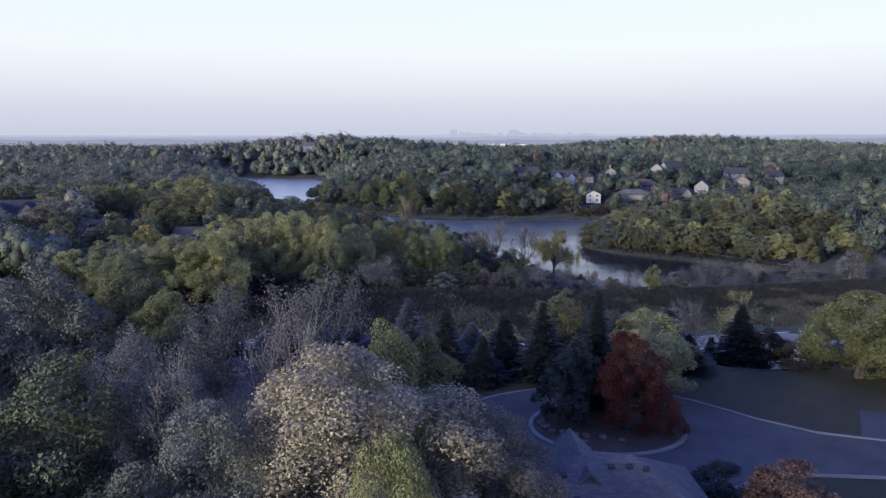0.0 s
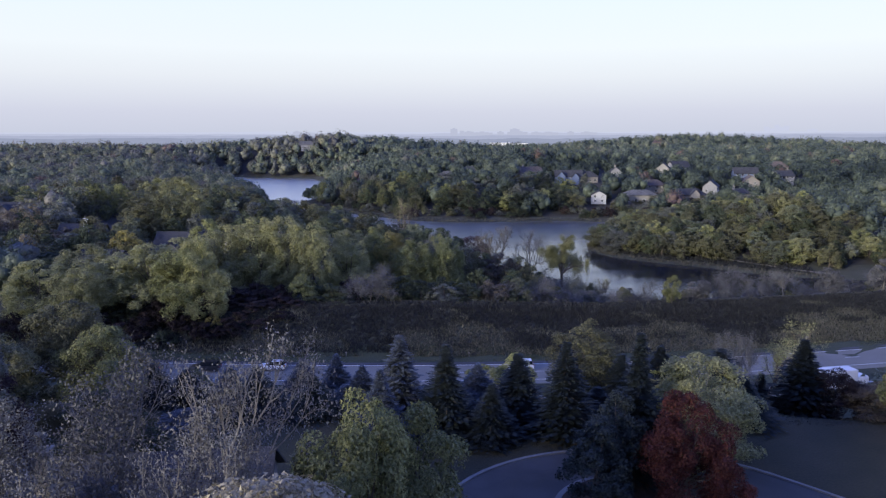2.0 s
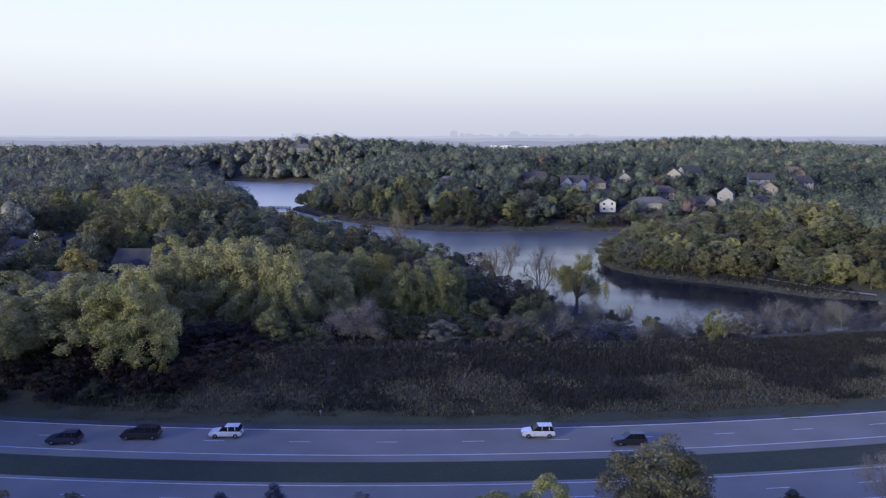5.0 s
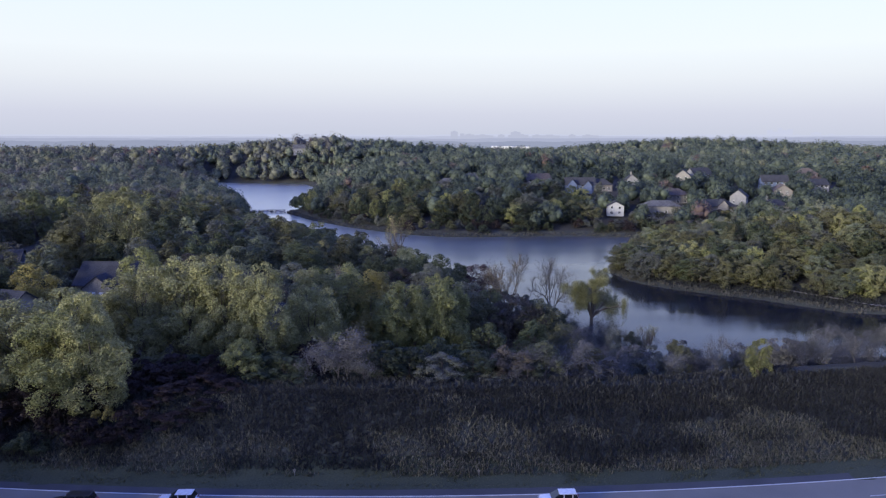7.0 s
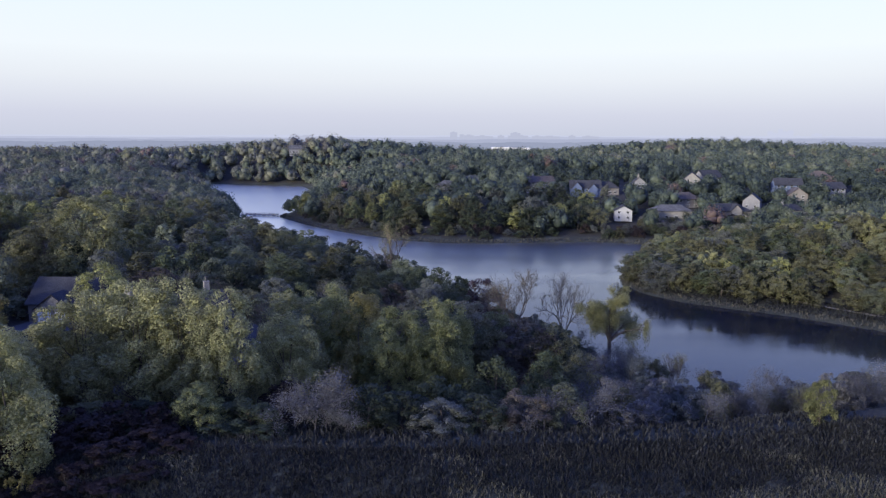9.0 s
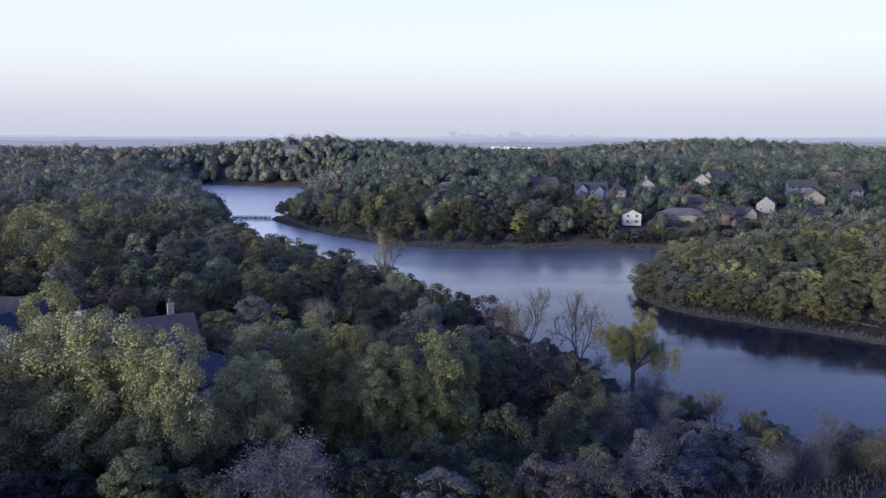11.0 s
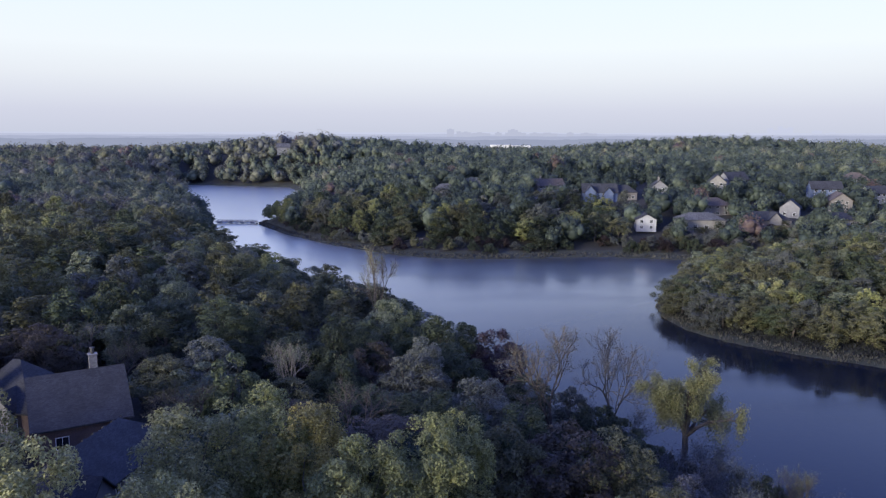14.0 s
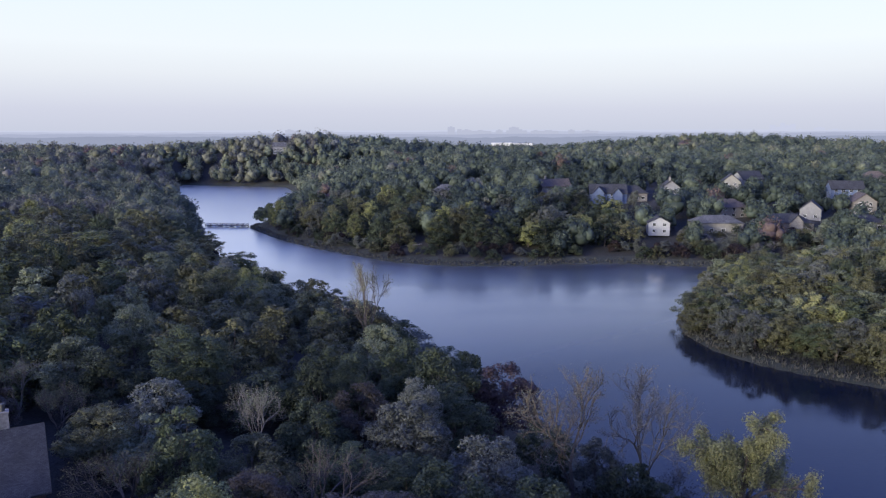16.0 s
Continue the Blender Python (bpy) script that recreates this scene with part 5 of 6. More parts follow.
def mounds(x, y):
    """Where the pale grass stands in rounded patches on the berm."""
    u = y - road_edge(x)
    k = np.sin(x * 0.16 + 0.5) + np.sin(x * 0.41 + u * 0.5) * 0.7 + np.sin(u * 0.9 - x * 0.07) * 0.6
    return k - 0.20 * (u - 8.5) + 0.012 * x


tufts("meadow_grass", 90000, -60, 140, 148, 190, lambda x, y, r: band(3.0, 15)(x, y, r) & (mounds(x, y) + r.normal(size=np.shape(x)) * 0.25 > 0.1), 0.6, M_GRASS, "pale dry meadow grass on the berm", 1, 0.07)
tufts("weeds", 150000, -60, 140, 150, 190, lambda x, y, r: band(4.0, 17)(x, y, r) & (mounds(x, y) + r.normal(size=np.shape(x)) * 0.35 < 0.35), 0.6, M_WEED, "dark seeded weeds on the berm", 2, 0.055)
tufts("reeds", 30000, -40, 140, 158, 192, band(15.5, 18.0), 0.6, M_REED, "tall dry reeds along the berm's crest", 3, 0.06)
tufts("verge_grass", 40000, -60, 140, 146, 180, band(0.6, 4.5), 0.22, M_GREEN, "rough green grass along the highway verge", 4, 0.06)


tufts("weeds", 16000, -60, 60, 164, 205, lambda x, y, r: (y - road_edge(x) > 18) & (y - road_edge(x) < 45), 0.8, M_WEED, "dark undergrowth behind the berm", 9, 0.1)


def lawn_side(x, y, r):
    return (np.hypot((x - 13.8) / 15.2, (y - 62) / 12.8) > 1) & (y > 68) & (y < 104 - 0.2 * x)


tufts("fallen_leaves", 13000, 16, 62, 66, 96, lawn_side, 0.09, M_REED, "dry fallen leaves and tufts on the lawn", 21, 0.07)


def shore_band(lo, hi):
    return lambda x, y, r: (lake_dist(x, y) > lo) & (lake_dist(x, y) < hi)


tufts("meadow_grass", 16000, 66, 135, 262, 345, shore_band(2.5, 12.0), 0.8, M_WEED, "rough grass on the wooded point", 15, 0.14)
tufts("reeds", 20000, 60, 135, 262, 420, shore_band(-0.5, 3.2), 0.9, M_REED, "pale reeds fringing the wooded point", 5, 0.12)
tufts("reeds", 40000, -105, 130, 420, 570, shore_band(-0.5, 3.6), 0.9, M_REED, "pale reeds along the far bank", 6, 0.16)
tufts("reeds", 9000, 25, 170, 210, 262, shore_band(-0.8, 4.0), 1.3, M_REED, "pale reeds along the near shore", 7, 0.25)

# ---- houses ----
def local(ob, m):
    ob.matrix_basis = m
    return ob


def roof_mesh(w, d, wall, rise, hip, over=0.55, thick=0.22):
    """Two or four slopes with eaves and thickness; courses follow the slope."""
    bm = bmesh.new()
    x, y, run = w / 2 + over, d / 2 + over, min(d / 2 + over, w / 2)
    low = wall - rise * over / (d / 2)
    rx = x - (run if hip else 0)
    top = wall + rise
    c = [bm.verts.new(v) for v in ((-x, -y, low), (x, -y, low), (x, y, low), (-x, y, low), (-rx, 0, top), (rx, 0, top))]
    faces = [bm.faces.new(f) for f in ((c[0], c[1], c[5], c[4]), (c[2], c[3], c[4], c[5]))]
    if hip:
        faces += [bm.faces.new((c[1], c[2], c[5])), bm.faces.new((c[3], c[0], c[4]))]
    uv = bm.loops.layers.uv.new("uv")
    for f in faces:
        n = f.normal if f.normal.length else Vector((0, 0, 1))
        f.normal_update()
        n = f.normal
        along = Vector((-n.y, n.x, 0)).normalized() if n.xy.length > 1e-6 else Vector((1, 0, 0))
        up = n.cross(along)
        for lp in f.loops:
            lp[uv].uv = (lp.vert.co.dot(along), lp.vert.co.dot(up))
    got = bmesh.ops.extrude_face_region(bm, geom=faces)["geom"]
    for v in got:
        if isinstance(v, bmesh.types.BMVert):
            v.co.z -= thick
    bmesh.ops.recalc_face_normals(bm, faces=bm.faces[:])
    return bm


def wall_mesh(w, d, wall, rise, hip):
    bm = bmesh.new()
    x, y = w / 2, d / 2
    lo = [bm.verts.new(v) for v in ((-x, -y, -0.6), (x, -y, -0.6), (x, y, -0.6), (-x, y, -0.6))]
    hi = [bm.verts.new((v.co.x, v.co.y, wall - 0.24)) for v in lo]
    bm.faces.new((lo[0], lo[1], hi[1], hi[0]))
    bm.faces.new((lo[2], lo[3], hi[3], hi[2]))
    if hip:
        bm.faces.new((lo[1], lo[2], hi[2], hi[1]))
        bm.faces.new((lo[3], lo[0], hi[0], hi[3]))
    else:
        a, b = bm.verts.new((x, 0, wall + rise - 0.26)), bm.verts.new((-x, 0, wall + rise - 0.26))
        bm.faces.new((lo[1], lo[2], hi[2], a, hi[1]))
        bm.faces.new((lo[3], lo[0], hi[0], b, hi[3]))
    return bm


def window(parent, m, w, h, mat_frame=None):
    """A window in a wall: frame, sill and panes, at m with its face to -y."""
    bm = bmesh.new()
    t = 0.09
    box(bm, -w / 2 - t, w / 2 + t, -0.06, 0.05, h / 2, h / 2 + t)
    box(bm, -w / 2 - t, w / 2 + t, -0.10, 0.05, -h / 2 - t, -h / 2)
    box(bm, -w / 2 - t, -w / 2, -0.06, 0.05, -h / 2, h / 2)
    box(bm, w / 2, w / 2 + t, -0.06, 0.05, -h / 2, h / 2)
    box(bm, -0.03, 0.03, -0.05, 0.04, -h / 2, h / 2)
    fr = local(part("window", bm, mat_frame or M_TRIM, parent, "white-framed window"), m)
    bm = bmesh.new()
    box(bm, -w / 2, w / 2, -0.02, 0.03, -h / 2, h / 2)
    part("pane", bm, M_GLASS, fr, "dark reflecting pane")


def chimney(parent, x, y, z0, z1, s=0.9, mat=None):
    bm = bmesh.new()
    box(bm, x - s / 2, x + s / 2, y - s / 2, y + s / 2, z0, z1)
    box(bm, x - s / 2 - 0.1, x + s / 2 + 0.1, y - s / 2 - 0.1, y + s / 2 + 0.1, z1, z1 + 0.18)
    ch = part("chimney", bm, mat or M_STONE, parent, "pale stone chimney")
    verts, faces = [], []
    tube(verts, faces, (x, y, z1 + 0.15), (x, y, z1 + 0.9), 0.24, 0.24, 10)
    tube(verts, faces, (x, y, z1 + 0.9), (x, y, z1 + 1.05), 0.36, 0.3, 10)
    me = bpy.data.meshes.new("flue")
    me.from_pydata([tuple(v) for v in verts], [], faces)
    me.materials.append(M_ROCK)
    fl = new("flue", me)
    fl.parent = ch


def vent(parent, x, y, z, slope):
    bm = bmesh.new()
    box(bm, -0.2, 0.2, -0.16, 0.16, -0.06, 0.14, Matrix.Rotation(slope, 4, "X"))
    bmesh.ops.bevel(bm, geom=bm.edges[:], offset=0.03, segments=1, affect="EDGES")
    local(part("roof_vent", bm, M_DARKMETAL, parent, "black roof vent"), Matrix.Translation((x, y, z)))


def house(x, y, w, d, wall, rise, turn, hip, walls, roof, label, wins=(), z=None, wings=()):
    """A house: walls, roof, windows as (side, along, height, width, height); wings as further blocks with a gable forward."""
    z = ground_z(x, y) if z is None else z
    root = tagged(new("house"), label, "house")
    root.matrix_basis = pose(x, y, z, 0, 0, turn)
    part("wall", wall_mesh(w, d, wall, rise, hip), walls, root)
    part("roof", roof_mesh(w, d, wall, rise, hip), roof, root)
    for side, u, h, ww, wh in wins:
        m = {"s": Matrix.Translation((u, -d / 2 - 0.02, h)), "n": Matrix.Translation((u, d / 2 + 0.02, h)) @ Matrix.Rotation(math.pi, 4, "Z"),
             "e": Matrix.Translation((w / 2 + 0.02, u, h)) @ Matrix.Rotation(math.pi / 2, 4, "Z"),
             "w": Matrix.Translation((-w / 2 - 0.02, u, h)) @ Matrix.Rotation(-math.pi / 2, 4, "Z")}[side]
        window(root, m, ww, wh)
    for wx, wy, ww, wd, wwall, wrise, wmat in wings:
        m = Matrix.Translation((wx, wy, 0)) @ Matrix.Rotation(math.pi / 2, 4, "Z")
        local(part("wing_wall", wall_mesh(wd, ww, wwall, wrise, False), wmat, root), m)
        local(part("wing_roof", roof_mesh(wd, ww, wwall, wrise, False, 0.4), roof, root), m)
    return root


# the home hill: a ranch house below, another half hidden by bare trees
hs = house(10.0, 45.0, 12.6, 9.2, 3.0, 2.9, 0, True, M_TAUPE, M_SHINGLE_PALE, "low house with weathered grey hip roof and black vents", z=24.5, wins=(("s", -3, 1.5, 1.4, 1.2), ("n", 3, 1.5, 1.4, 1.2)),
           wings=((-1.3, 1.7, 5.2, 6.0, 3.0, 2.6, M_TAUPE),))
for vx, vy, vz in ((0.2, -0.75, 5.5), (1.3, -0.75, 5.5), (2.3, -0.9, 5.4), (-2.8, -1.2, 5.2), (-2.2, -2.6, 4.35), (0.4, -3.0, 4.1)):
    vent(hs, vx, vy, vz, radians(32))
bm = bmesh.new()
box(bm, -0.06, 0.06, -0.06, 0.06, 0, 0.5)
local(part("vent_pipe", bm, M_TRIM, hs, "white vent pipe"), Matrix.Translation((-1.6, -3.0, 4.0)))
hs = house(-16.8, 59.2, 12.5, 9.5, 4.2, 3.0, 6, False, M_GREYSIDE, M_SHINGLE, "grey house with dark shingled roof behind bare trees", z=24.0,
           wins=(("s", -3, 2.4, 1.3, 1.3), ("s", 1.5, 2.4, 1.3, 1.3), ("e", 0, 2.6, 1.2, 1.3)))
chimney(hs, -5.2, -3.5, 3.0, 9.0, 0.8)

# west of the lake
hs = house(-47.0, 227.7, 11.0, 12.0, 4.6, 4.9, 30, False, M_BRICK, M_SHINGLE, "large brick house with steep grey shingled roof", z=10.8, wins=(("s", -2.5, 2.0, 1.4, 1.5), ("s", 2.5, 2.0, 1.4, 1.5), ("e", 0, 2.2, 1.2, 1.5)))
chimney(hs, 2.2, 0.6, 7.0, 11.2, 1.0)
hs = house(-57.5, 232.5, 11.0, 10.5, 4.6, 5.0, -10, True, M_BRICK, M_SHINGLE, "brick house wing with dark steep hip roof", z=10.8, wins=(("s", -2, 2.0, 1.4, 1.5), ("s", 3, 2.0, 1.2, 2.0)),
           wings=((2.0, -3.2, 3.0, 6.0, 4.9, 2.0, M_STONE),))
chimney(hs, -2.2, -5.0, 0.0, 10.2, 1.3)
hs = house(-38.0, 212.2, 20.0, 9.4, 3.9, 3.2, 81, True, M_GREYSIDE, M_SHINGLE, "long grey-sided house with slate-grey hip roof", z=10.6,
           wins=tuple(("s", u, 2.6, 0.8, 1.3) for u in (-7.5, -6.5, -3.0, 1.0, 2.0, 6.0, 7.0)), wings=((-7.0, -2.6, 4.0, 5.6, 3.9, 2.0, M_GREYSIDE),))
for i in range(8):
    vent(hs, -6.5 + 1.9 * i, 0.55, 6.75, radians(-34))
bm = bmesh.new()
box(bm, -0.08, 0.08, -0.08, 0.08, 0, 0.9)
local(part("vent_pipe", bm, M_STEEL, hs, "pale vent pipe"), Matrix.Translation((-3, 2.2, 5.4)))
hs = house(-77.5, 241.0, 15.0, 11.0, 4.0, 4.4, -4, False, M_TAUPE, M_SHINGLE, "taupe house with gabled garage and dark roof", z=12.4, wins=(("s", 6.2, 4.4, 1.6, 2.2),),
           wings=((-1.0, -4.4, 7.5, 6.0, 3.2, 3.0, M_STONE), (6.4, -3.2, 4.2, 6.5, 6.2, 2.4, M_CREAM)))
for u in (-2.9, 0.9):
    bm = bmesh.new()
    box(bm, -1.45, 1.45, -0.05, 0.05, 0, 2.3)
    for k in range(1, 4):
        box(bm, -1.4, 1.4, -0.07, -0.05, 0.57 * k - 0.02, 0.57 * k + 0.02)
    local(part("garage_door", bm, M_TRIM, hs, "pale panelled garage door"), Matrix.Translation((u, -7.46, 0)))
window(hs, Matrix.Translation((6.4, -6.5, 4.6)), 1.5, 2.2)
window(hs, Matrix.Translation((6.4, -6.5, 1.4)), 1.3, 2.0)
slab("driveway", [(-86, 226), (-72, 226), (-72, 233.2), (-84, 233.2)], 12.0, 12.75, M_SHOULDER, "dark asphalt garage forecourt", "driveway")
hs = house(-111.5, 249, 13, 10, 5.0, 4.0, 10, False, M_BLUE, M_SHINGLE, "house with dark roof and white chimney", wins=(("s", -3, 3, 1.3, 1.5), ("s", 2, 3, 1.3, 1.5)))
chimney(hs, 1.5, -3.2, 4.0, 10.6, 1.2, M_TRIM)
house(-89.5, 213.5, 13, 10, 4.4, 3.4, -20, False, M_CREAM, M_SHINGLE, "cream-sided house with dark roof among trees", wins=(("e", 0, 2.6, 1.3, 1.5), ("s", 2, 2.6, 1.3, 1.5), ("s", -3, 2.6, 1.3, 1.5)))
house(-166, 292, 18, 12, 5.5, 4.5, 20, False, M_TAUPE, M_SHINGLE, "large house with steep dark roofs and white trim", wings=((5.0, -4, 6, 8, 6, 3.5, M_TAUPE), (-4.0, -4, 5, 8, 6, 3.2, M_TAUPE)))

# across the lake: x, y, width, depth, wall, rise, turn, hip, walls, roof, label
ACROSS = [
    (102.5, 477, 11, 9.0, 5.4, 2.4, 80, False, M_WHITE, M_SHINGLE, "white-sided two-storey house with its gable to the lake", 7.6),
    (128, 476, 21, 11, 5.0, 2.8, -6, True, M_CREAM, M_SHINGLE_PALE, "wide pale two-storey house with grey hip roof", 7.9),
    (143, 503, 18, 10, 5.6, 3.4, 5, True, M_TAUPE, M_SHINGLE_BROWN, "taupe two-storey house with brown hip roof", 11.5),
    (157, 473, 22, 11, 4.6, 3.4, 0, True, M_TAUPE, M_SHINGLE, "long house with dark hip roof and stone gable", 8.6),
    (182.5, 455, 13, 9, 6.4, 2.6, -8, True, M_CREAM, M_SHINGLE, "cream two-storey house with dark hip roof and many windows", 9.0),
    (95, 543, 19, 11, 5.4, 4.2, -4, False, M_BLUE, M_SHINGLE, "slate-blue house with white-trimmed gables", 15.4),
    (26, 582, 15, 10, 5.6, 3.2, 4, True, M_GREYSIDE, M_SHINGLE_PALE, "pale house with a grey-blue roof above the trees", 17.4),
    (70, 566, 17, 10, 5.4, 3.6, 12, False, M_TAUPE, M_SHINGLE_BROWN, "taupe house with brown roof and chimney", 17.4),
    (130, 547, 12, 9, 6.0, 3.6, 78, False, M_GREYSIDE, M_SHINGLE, "pale grey house with a narrow gable and chimney", 17.4),
    (169, 562, 14, 10, 5.6, 4.2, 70, False, M_CREAM, M_SHINGLE, "cream gabled house half hidden by trees", 19.6),
    (186, 580, 15, 10, 5.6, 4.2, 20, False, M_GREYSIDE, M_SHINGLE, "grey gabled house half hidden by trees", 20.0),
    (219, 536, 16, 10, 5.6, 3.8, -10, False, M_BLUE, M_SHINGLE, "dark house with a gabled roof", 17.5),
    (179, 492, 9, 9, 5.0, 3.8, 60, False, M_GREYSIDE, M_SHINGLE, "grey gable end among trees", 12.0),
    (9, 570, 14, 10, 5.0, 3.0, 0, True, M_CREAM, M_SHINGLE_PALE, "pale house behind the shore trees", 15.2),
    (209, 503, 13, 10, 5.6, 3.6, 75, False, M_TAUPE, M_SHINGLE_BROWN, "taupe house with a tall gable", 14.0),
    (109, 545, 14, 9, 4.6, 3.4, 0, True, M_TAUPE, M_SHINGLE, "low dark-roofed house beside a blue one", 16.0),
    (60, 540, 9, 7, 4.6, 3.0, 70, False, M_GREYSIDE, M_SHINGLE, "small grey gable showing between trees", 14.0),
    (270, 596, 15, 10, 5.6, 3.6, -20, True, M_CREAM, M_SHINGLE_BROWN, "cream house with a brown roof", 19.5),
    (238, 520, 13, 9, 5.6, 3.4, 10, False, M_GREYSIDE, M_SHINGLE, "grey house with a dark roof", 16.4),
    (-160, 940, 14, 9, 8.0, 4.0, 10, False, M_GREYSIDE, M_SHINGLE_PALE, "pale house high on the far wooded ridge", 30.5),
]
for x, y, w, d, wall, rise, turn, hip, walls, roof, label, z in ACROSS:
    storeys = (1.5, 4.3) if wall > 5 else (1.6,)
    if turn > 45:
        wins = [("w", u, h, 1.2, 1.3) for u in (-2.2, 2.2) for h in storeys] + [("s", u, h, 1.1, 1.3) for u in (-2, 2) for h in storeys]
    else:
        wins = [("s", u * w, h, 1.5, 1.3) for u in (-0.36, -0.14, 0.1, 0.34) for h in storeys]
    wings = ()
    if "gables" in label:
        wings = ((-5.5, -4.0, 6.0, 6.0, 5.4, 3.4, walls), (4.5, -4.0, 5.0, 6.0, 5.0, 2.8, walls))
    elif "stone gable" in label:
        wings = ((3.0, -4.0, 5.5, 5.5, 5.2, 2.8, M_STONE),)
    elif "many windows" in label:
        wings = ((1.0, -4.2, 5.0, 3.6, 2.6, 1.6, M_WHITE),)
    hs = house(x, y, w, d, wall, rise, turn, hip, walls, roof, label, wins, z, wings)
    if "chimney" in label or "cream two" in label:
        chimney(hs, -w * 0.28, 0.6, wall, wall + rise + 1.2, 1.0, M_TRIM if "white" in label else M_STONE)
    FAR_HOUSES += [(x, y, 0.42 * max(w, d) + 1.5), (x - 0.12 * (d + 8), y - d / 2 - 6, 0.3 * w + 3), (x - 0.19 * (d / 2 + 15), y - d / 2 - 15, 0.28 * w + 3), (x - 0.19 * (d / 2 + 24), y - d / 2 - 24, 0.24 * w + 2)]
FAR_HOUSES += [(-166, 292, 12), (-159, 279, 11), (-152, 266, 10), (-145, 254, 9), (98, 464, 10), (100, 456, 9)]
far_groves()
# dark brush on the bank below the houses
fill(95, 92, 215, 432, 469, ["dome_mid", "shrub", "brush"], ["dark", "dark", "olive", "oak_grey", "twig", "maroon"], 3.5, 6.5, 3.0, 4.6, "on the bank below the houses",
     lambda x, y: shore_gap(x, y) > 5 and math.hypot(x - 98, y - 462) > 11, 0.42)

# ---- the foot bridge over the lake's narrows ----
bridge = tagged(new("footbridge"), "low wooden footbridge on posts across the narrows", "bridge")
bridge.matrix_basis = pose(-126, 564, 0, 0, 0, -5)
bm = bmesh.new()
box(bm, 0, 24.5, -1.2, 1.2, 0.95, 1.15)
part("deck", bm, M_BARK_PALE, bridge, "weathered plank deck")
for i in range(9):
    for sy in (-1.1, 1.1):
        bm = bmesh.new()
        box(bm, 0.3 + 3 * i - 0.09, 0.3 + 3 * i + 0.09, sy - 0.09, sy + 0.09, -1.6, 2.15)
        part("post", bm, M_BARK, bridge)
for sy in (-1.1, 1.1):
    for h in (1.6, 2.1):
        bm = bmesh.new()
        box(bm, 0.2, 24.4, sy - 0.05, sy + 0.05, h - 0.05, h + 0.05)
        part("rail", bm, M_BARK_PALE, bridge)
for i in range(7):
    bm = bmesh.new()
    box(bm, 1.0 + 3.3 * i, 3.2 + 3.3 * i, -1.18, 1.18, 0.25, 0.9)
    part("float", bm, M_TRIM if i % 2 else M_STEEL, bridge, "pale float under the deck")

# ---- on the road ----
def car(x, u, turn, paint, label, tall=1.0, length=4.6):
    """A parked-still car: lower body, cabin, panes, wheels with rims, lamps."""
    root = tagged(new("car"), label, "car", "cars on the highway")
    root.matrix_basis = pose(x, float(road_edge(x)) + u, 8.77, 0, 0, turn)
    L = length / 2
    bm = bmesh.new()
    prof = [(-L, 0.45), (-L + 0.05, 0.85 * tall), (-L + 0.25, 1.0 * tall), (L - 1.35, 1.02 * tall), (L - 0.25, 0.86 * tall), (L, 0.7), (L, 0.4), (L - 0.2, 0.28), (-L + 0.2, 0.28)]
    a = [bm.verts.new((px, -0.9, pz)) for px, pz in prof]
    b = [bm.verts.new((px, 0.9, pz)) for px, pz in prof]
    bm.faces.new(a)
    bm.faces.new(b[::-1])
    for i in range(len(prof)):
        j = (i + 1) % len(prof)
        bm.faces.new((a[j], a[i], b[i], b[j]))
    bmesh.ops.recalc_face_normals(bm, faces=bm.faces[:])
    bmesh.ops.bevel(bm, geom=bm.edges[:], offset=0.06, segments=2, affect="EDGES")
    part("body", bm, paint, root)
    bm = bmesh.new()
    cab = [(-L + 0.18, 1.0 * tall), (-L + 0.45, 1.62 * tall), (L - 2.3, 1.66 * tall), (L - 1.4, 1.02 * tall)]
    a = [bm.verts.new((px, -0.84 if i in (0, 3) else -0.66, pz)) for i, (px, pz) in enumerate(cab)]
    b = [bm.verts.new((px, 0.84 if i in (0, 3) else 0.66, pz)) for i, (px, pz) in enumerate(cab)]
    bm.faces.new(a)
    bm.faces.new(b[::-1])
    for i in range(4):
        j = (i + 1) % 4
        bm.faces.new((a[j], a[i], b[i], b[j]))
    bmesh.ops.recalc_face_normals(bm, faces=bm.faces[:])
    part("window_band", bm, M_GLASS, root, "dark glazed cabin")
    bm = bmesh.new()
    box(bm, -L + 0.42, L - 2.28, -0.67, 0.67, 1.60 * tall, 1.68 * tall)
    for px in (-L + 0.9, -L + 1.9):
        for sy in (-1, 1):
            box(bm, px - 0.05, px + 0.05, sy * 0.77 - 0.05, sy * 0.77 + 0.04, 1.0 * tall, 1.62 * tall)
    bmesh.ops.bevel(bm, geom=bm.edges[:], offset=0.02, segments=1, affect="EDGES")
    part("roof", bm, paint, root)
    for px in (-L + 0.85, L - 0.9):
        for sy in (-1, 1):
            verts, faces = [], []
            tube(verts, faces, (px, sy * 0.68, 0.33), (px, sy * 0.92, 0.33), 0.33, 0.33, 14)
            me = bpy.data.meshes.new("wheel")
            me.from_pydata([tuple(v) for v in verts], [], faces)
            me.materials.append(M_TYRE)
            wh = new("wheel", me)
            wh.parent = root
            verts, faces = [], []
            tube(verts, faces, (px, sy * 0.90, 0.33), (px, sy * 0.935, 0.33), 0.2, 0.19, 10)
            me = bpy.data.meshes.new("rim")
            me.from_pydata([tuple(v) for v in verts], [], faces)
            me.materials.append(M_STEEL)
            rim = new("rim", me)
            rim.parent = wh
    for sy in (-0.62, 0.62):
        bm = bmesh.new()
        box(bm, L - 0.1, L + 0.02, sy - 0.2, sy + 0.2, 0.66, 0.8)
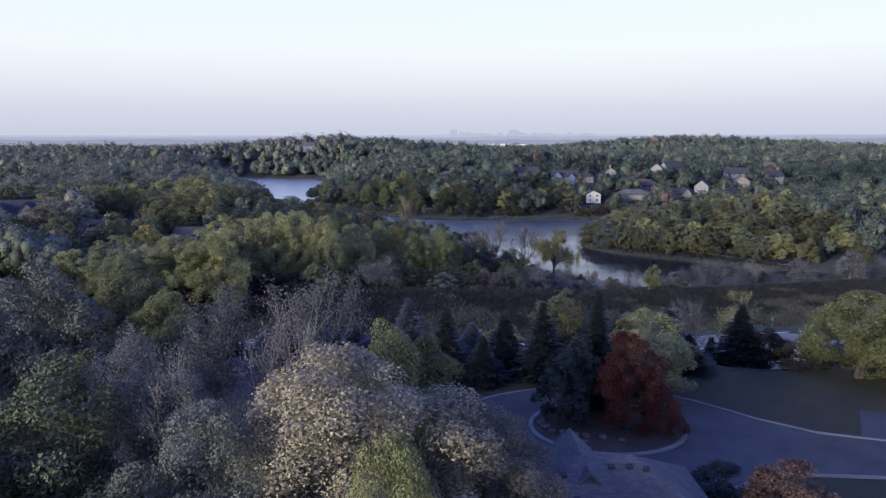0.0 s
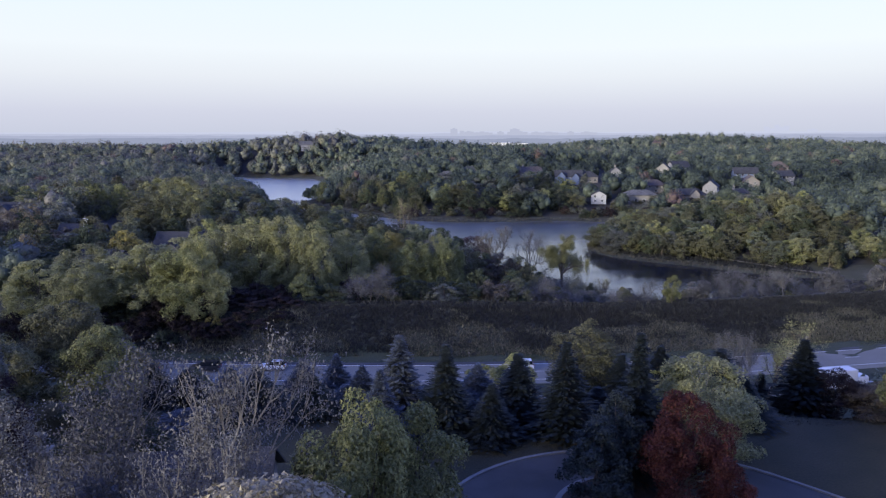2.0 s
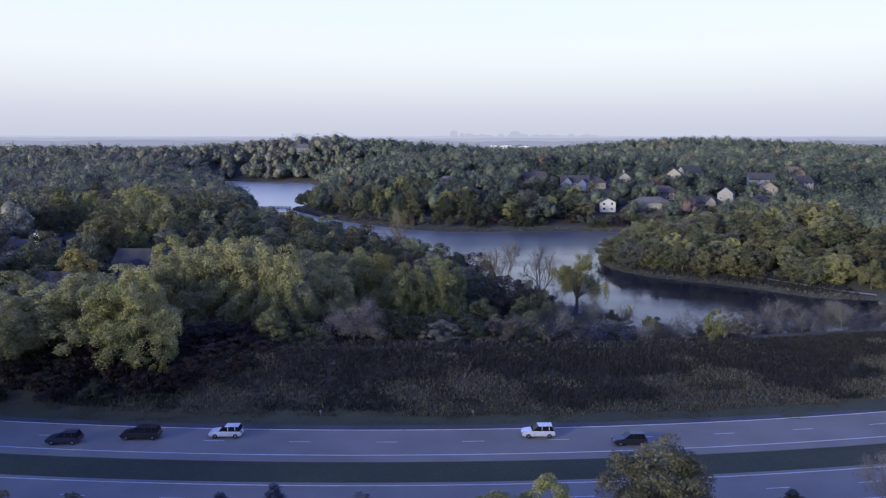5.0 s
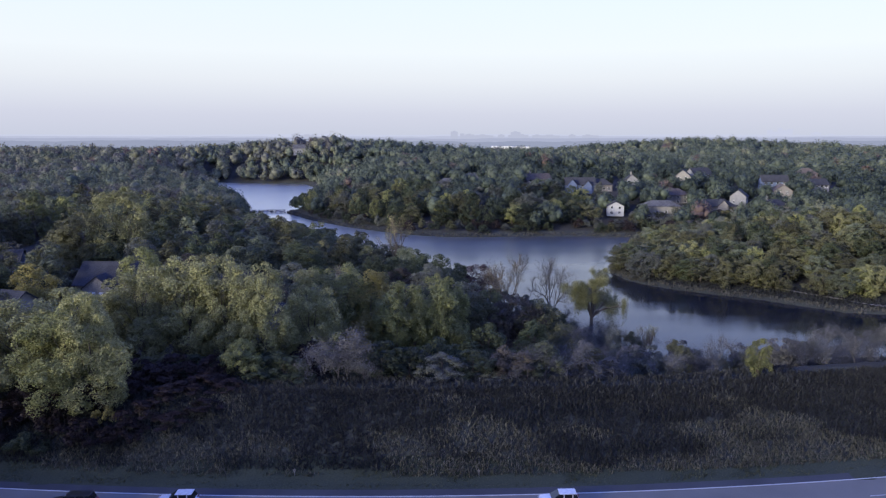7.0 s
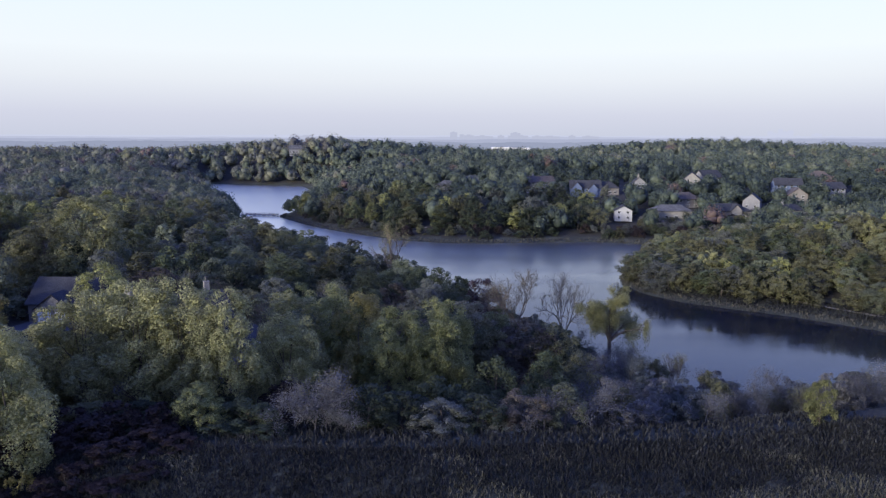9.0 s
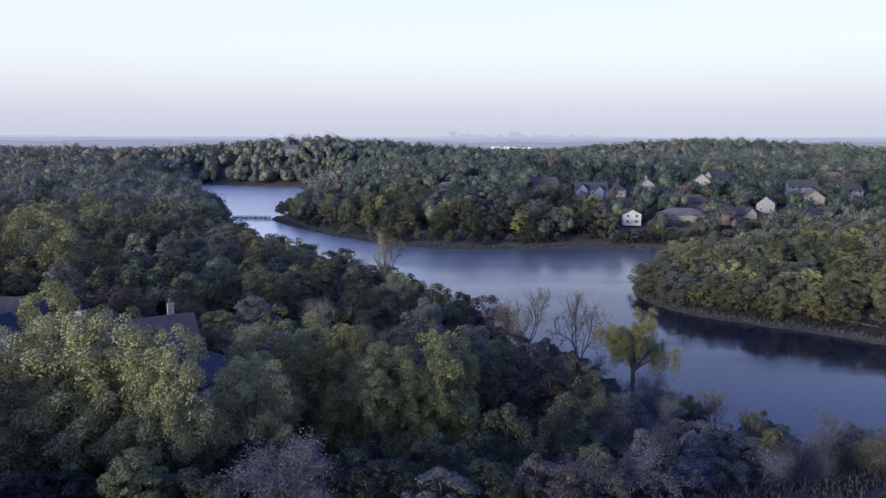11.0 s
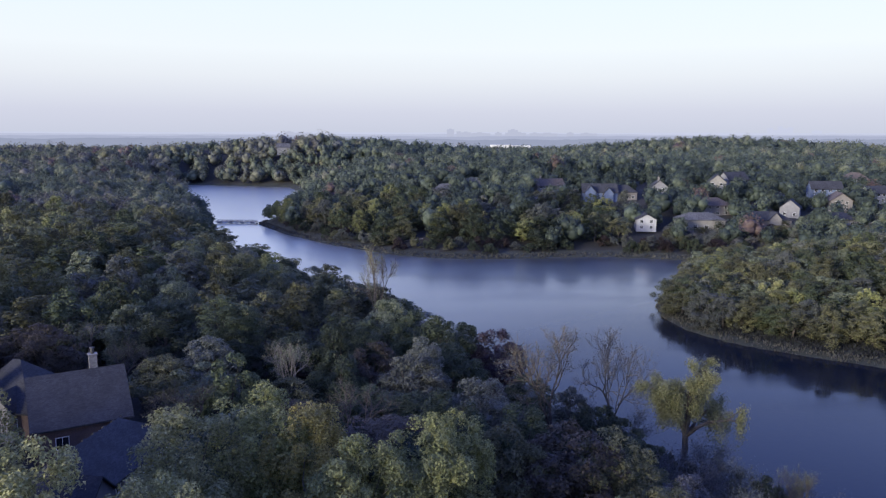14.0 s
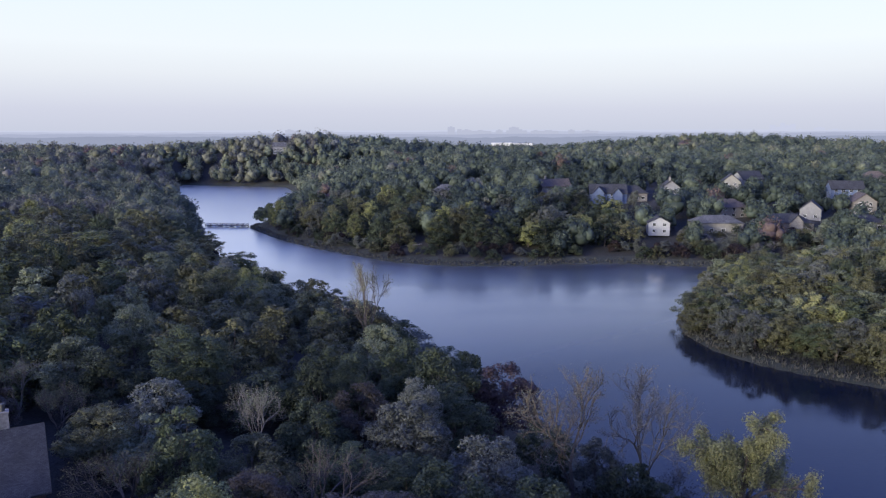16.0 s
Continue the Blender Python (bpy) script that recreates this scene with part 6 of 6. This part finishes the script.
        part("headlight", bm, M_STEEL, root, "clear headlight")
        bm = bmesh.new()
        box(bm, -L - 0.02, -L + 0.1, sy - 0.16, sy + 0.16, 0.8, 1.0)
        part("tail_light", bm, M_TAIL, root, "red tail light")
    return root


M_TAIL = carpaint("red_lamp_glass", (0.25, 0.02, 0.02))
P_WHITE, P_BLACK, P_NAVY, P_SILVER = (carpaint(n, c) for n, c in (("white_car_paint", (0.72, 0.73, 0.75)), ("black_car_paint", (0.02, 0.02, 0.023)), ("navy_car_paint", (0.03, 0.035, 0.06)), ("silver_car_paint", (0.4, 0.41, 0.43))))
car(-29.2, -4.3, 180, P_WHITE, "white crossover on the highway")
car(14.8, -4.5, 180, P_WHITE, "white station wagon on the highway", 1.03, 4.7)
car(-51.0, -8.0, 180, P_NAVY, "dark blue hatchback on the highway")
car(-41.0, -5.6, 180, P_BLACK, "black pickup-sized car on the highway", 1.08, 5.4)
car(27.0, -8.0, 180, P_BLACK, "black car on the highway")

truck = tagged(new("box_truck"), "white box truck on the near carriageway", "truck")
truck.matrix_basis = pose(65.0, float(road_edge(65)) - 22.2, 8.77, 0, 0, 10)
bm = bmesh.new()
box(bm, -4.2, 2.2, -1.2, 1.2, 1.0, 3.9)
bmesh.ops.bevel(bm, geom=bm.edges[:], offset=0.05, segments=1, affect="EDGES")
part("cargo_box", bm, M_TRIM, truck, "white cargo box")
bm = bmesh.new()
box(bm, 2.4, 4.4, -1.1, 1.1, 0.6, 2.7)
bmesh.ops.bevel(bm, geom=bm.edges[:], offset=0.15, segments=2, affect="EDGES")
part("cab", bm, P_WHITE, truck)
bm = bmesh.new()
box(bm, -4.2, 4.2, -0.5, 0.5, 0.6, 0.95)
part("chassis", bm, M_DARKMETAL, truck)
for px in (-2.8, -1.7, 3.4):
    for sy in (-1, 1):
        verts, faces = [], []
        tube(verts, faces, (px, sy * 0.75, 0.5), (px, sy * 1.12, 0.5), 0.5, 0.5, 14)
        me = bpy.data.meshes.new("wheel")
        me.from_pydata([tuple(v) for v in verts], [], faces)
        me.materials.append(M_TYRE)
        wh = new("wheel", me)
        wh.parent = truck


def sign_post(x, u, h, pw, ph, label):
    root = tagged(new("road_sign"), label, "sign")
    root.matrix_basis = pose(x, float(road_edge(x)) + u, ground_z(x, float(road_edge(x)) + u))
    bm = bmesh.new()
    box(bm, -0.04, 0.04, -0.04, 0.04, -0.3, h)
    part("post", bm, M_STEEL, root)
    bm = bmesh.new()
    box(bm, -pw / 2, pw / 2, -0.07, -0.045, h - ph, h)
    part("panel", bm, M_CURB, root, "pale sign panel seen from behind")


sign_post(72.5, 2.2, 2.2, 0.5, 0.5, "small pale road sign beside the highway")
sign_post(-17.0, 3.2, 0.9, 0.35, 0.3, "low white marker post in the verge")
sign_post(6.0, 3.0, 0.9, 0.35, 0.3, "low white marker post in the verge")

# ---- the planted island: boulders, and a small lamp post by the kerb ----
rk = random.Random(8)
for x, y, s in ((8.9, 64.2, 0.55), (9.1, 63.3, 0.6), (9.6, 62.4, 0.45), (10.6, 61.9, 0.6), (11.4, 61.6, 0.5), (12.3, 61.3, 0.45), (13.6, 61.0, 0.5), (9.4, 65.3, 0.5), (15.2, 60.4, 0.35), (12.0, 60.2, 0.35)):
    bm = bmesh.new()
    bmesh.ops.create_icosphere(bm, subdivisions=2, radius=s * 0.75)
    for v in bm.verts:
        v.co *= 1 + 0.35 * noise.noise(v.co * 2.3 + Vector((x, y, 0)))
        v.co.z *= 0.6
    rock = tagged(part("boulder", bm, M_ROCK), "pale landscape boulder on the planted island", "rock", "island boulders")
    rock.matrix_basis = pose(x, y, CZ + 0.12 + 0.25 * s, 0, 0, rk.uniform(0, 360))
post = tagged(new("lamp_post"), "thin dark garden lamp post by the kerb", "lamp post")
post.matrix_basis = pose(2.6, 60.2, CZ)
verts, faces = [], []
tube(verts, faces, (0, 0, -0.3), (0, 0, 2.0), 0.05, 0.04, 8)
me = bpy.data.meshes.new("pole")
me.from_pydata([tuple(v) for v in verts], [], faces)
me.materials.append(M_DARKMETAL)
pl = new("pole", me)
pl.parent = post
bm = bmesh.new()
box(bm, -0.12, 0.12, -0.12, 0.12, 2.0, 2.35)
part("lantern", bm, M_DARKMETAL, post)

# white boathouse on the spit of the far arm
house(-222, 762, 6, 5, 4.5, 3.0, 80, False, M_WHITE, M_SHINGLE, "small white boathouse on a spit of the lake", z=0.9)
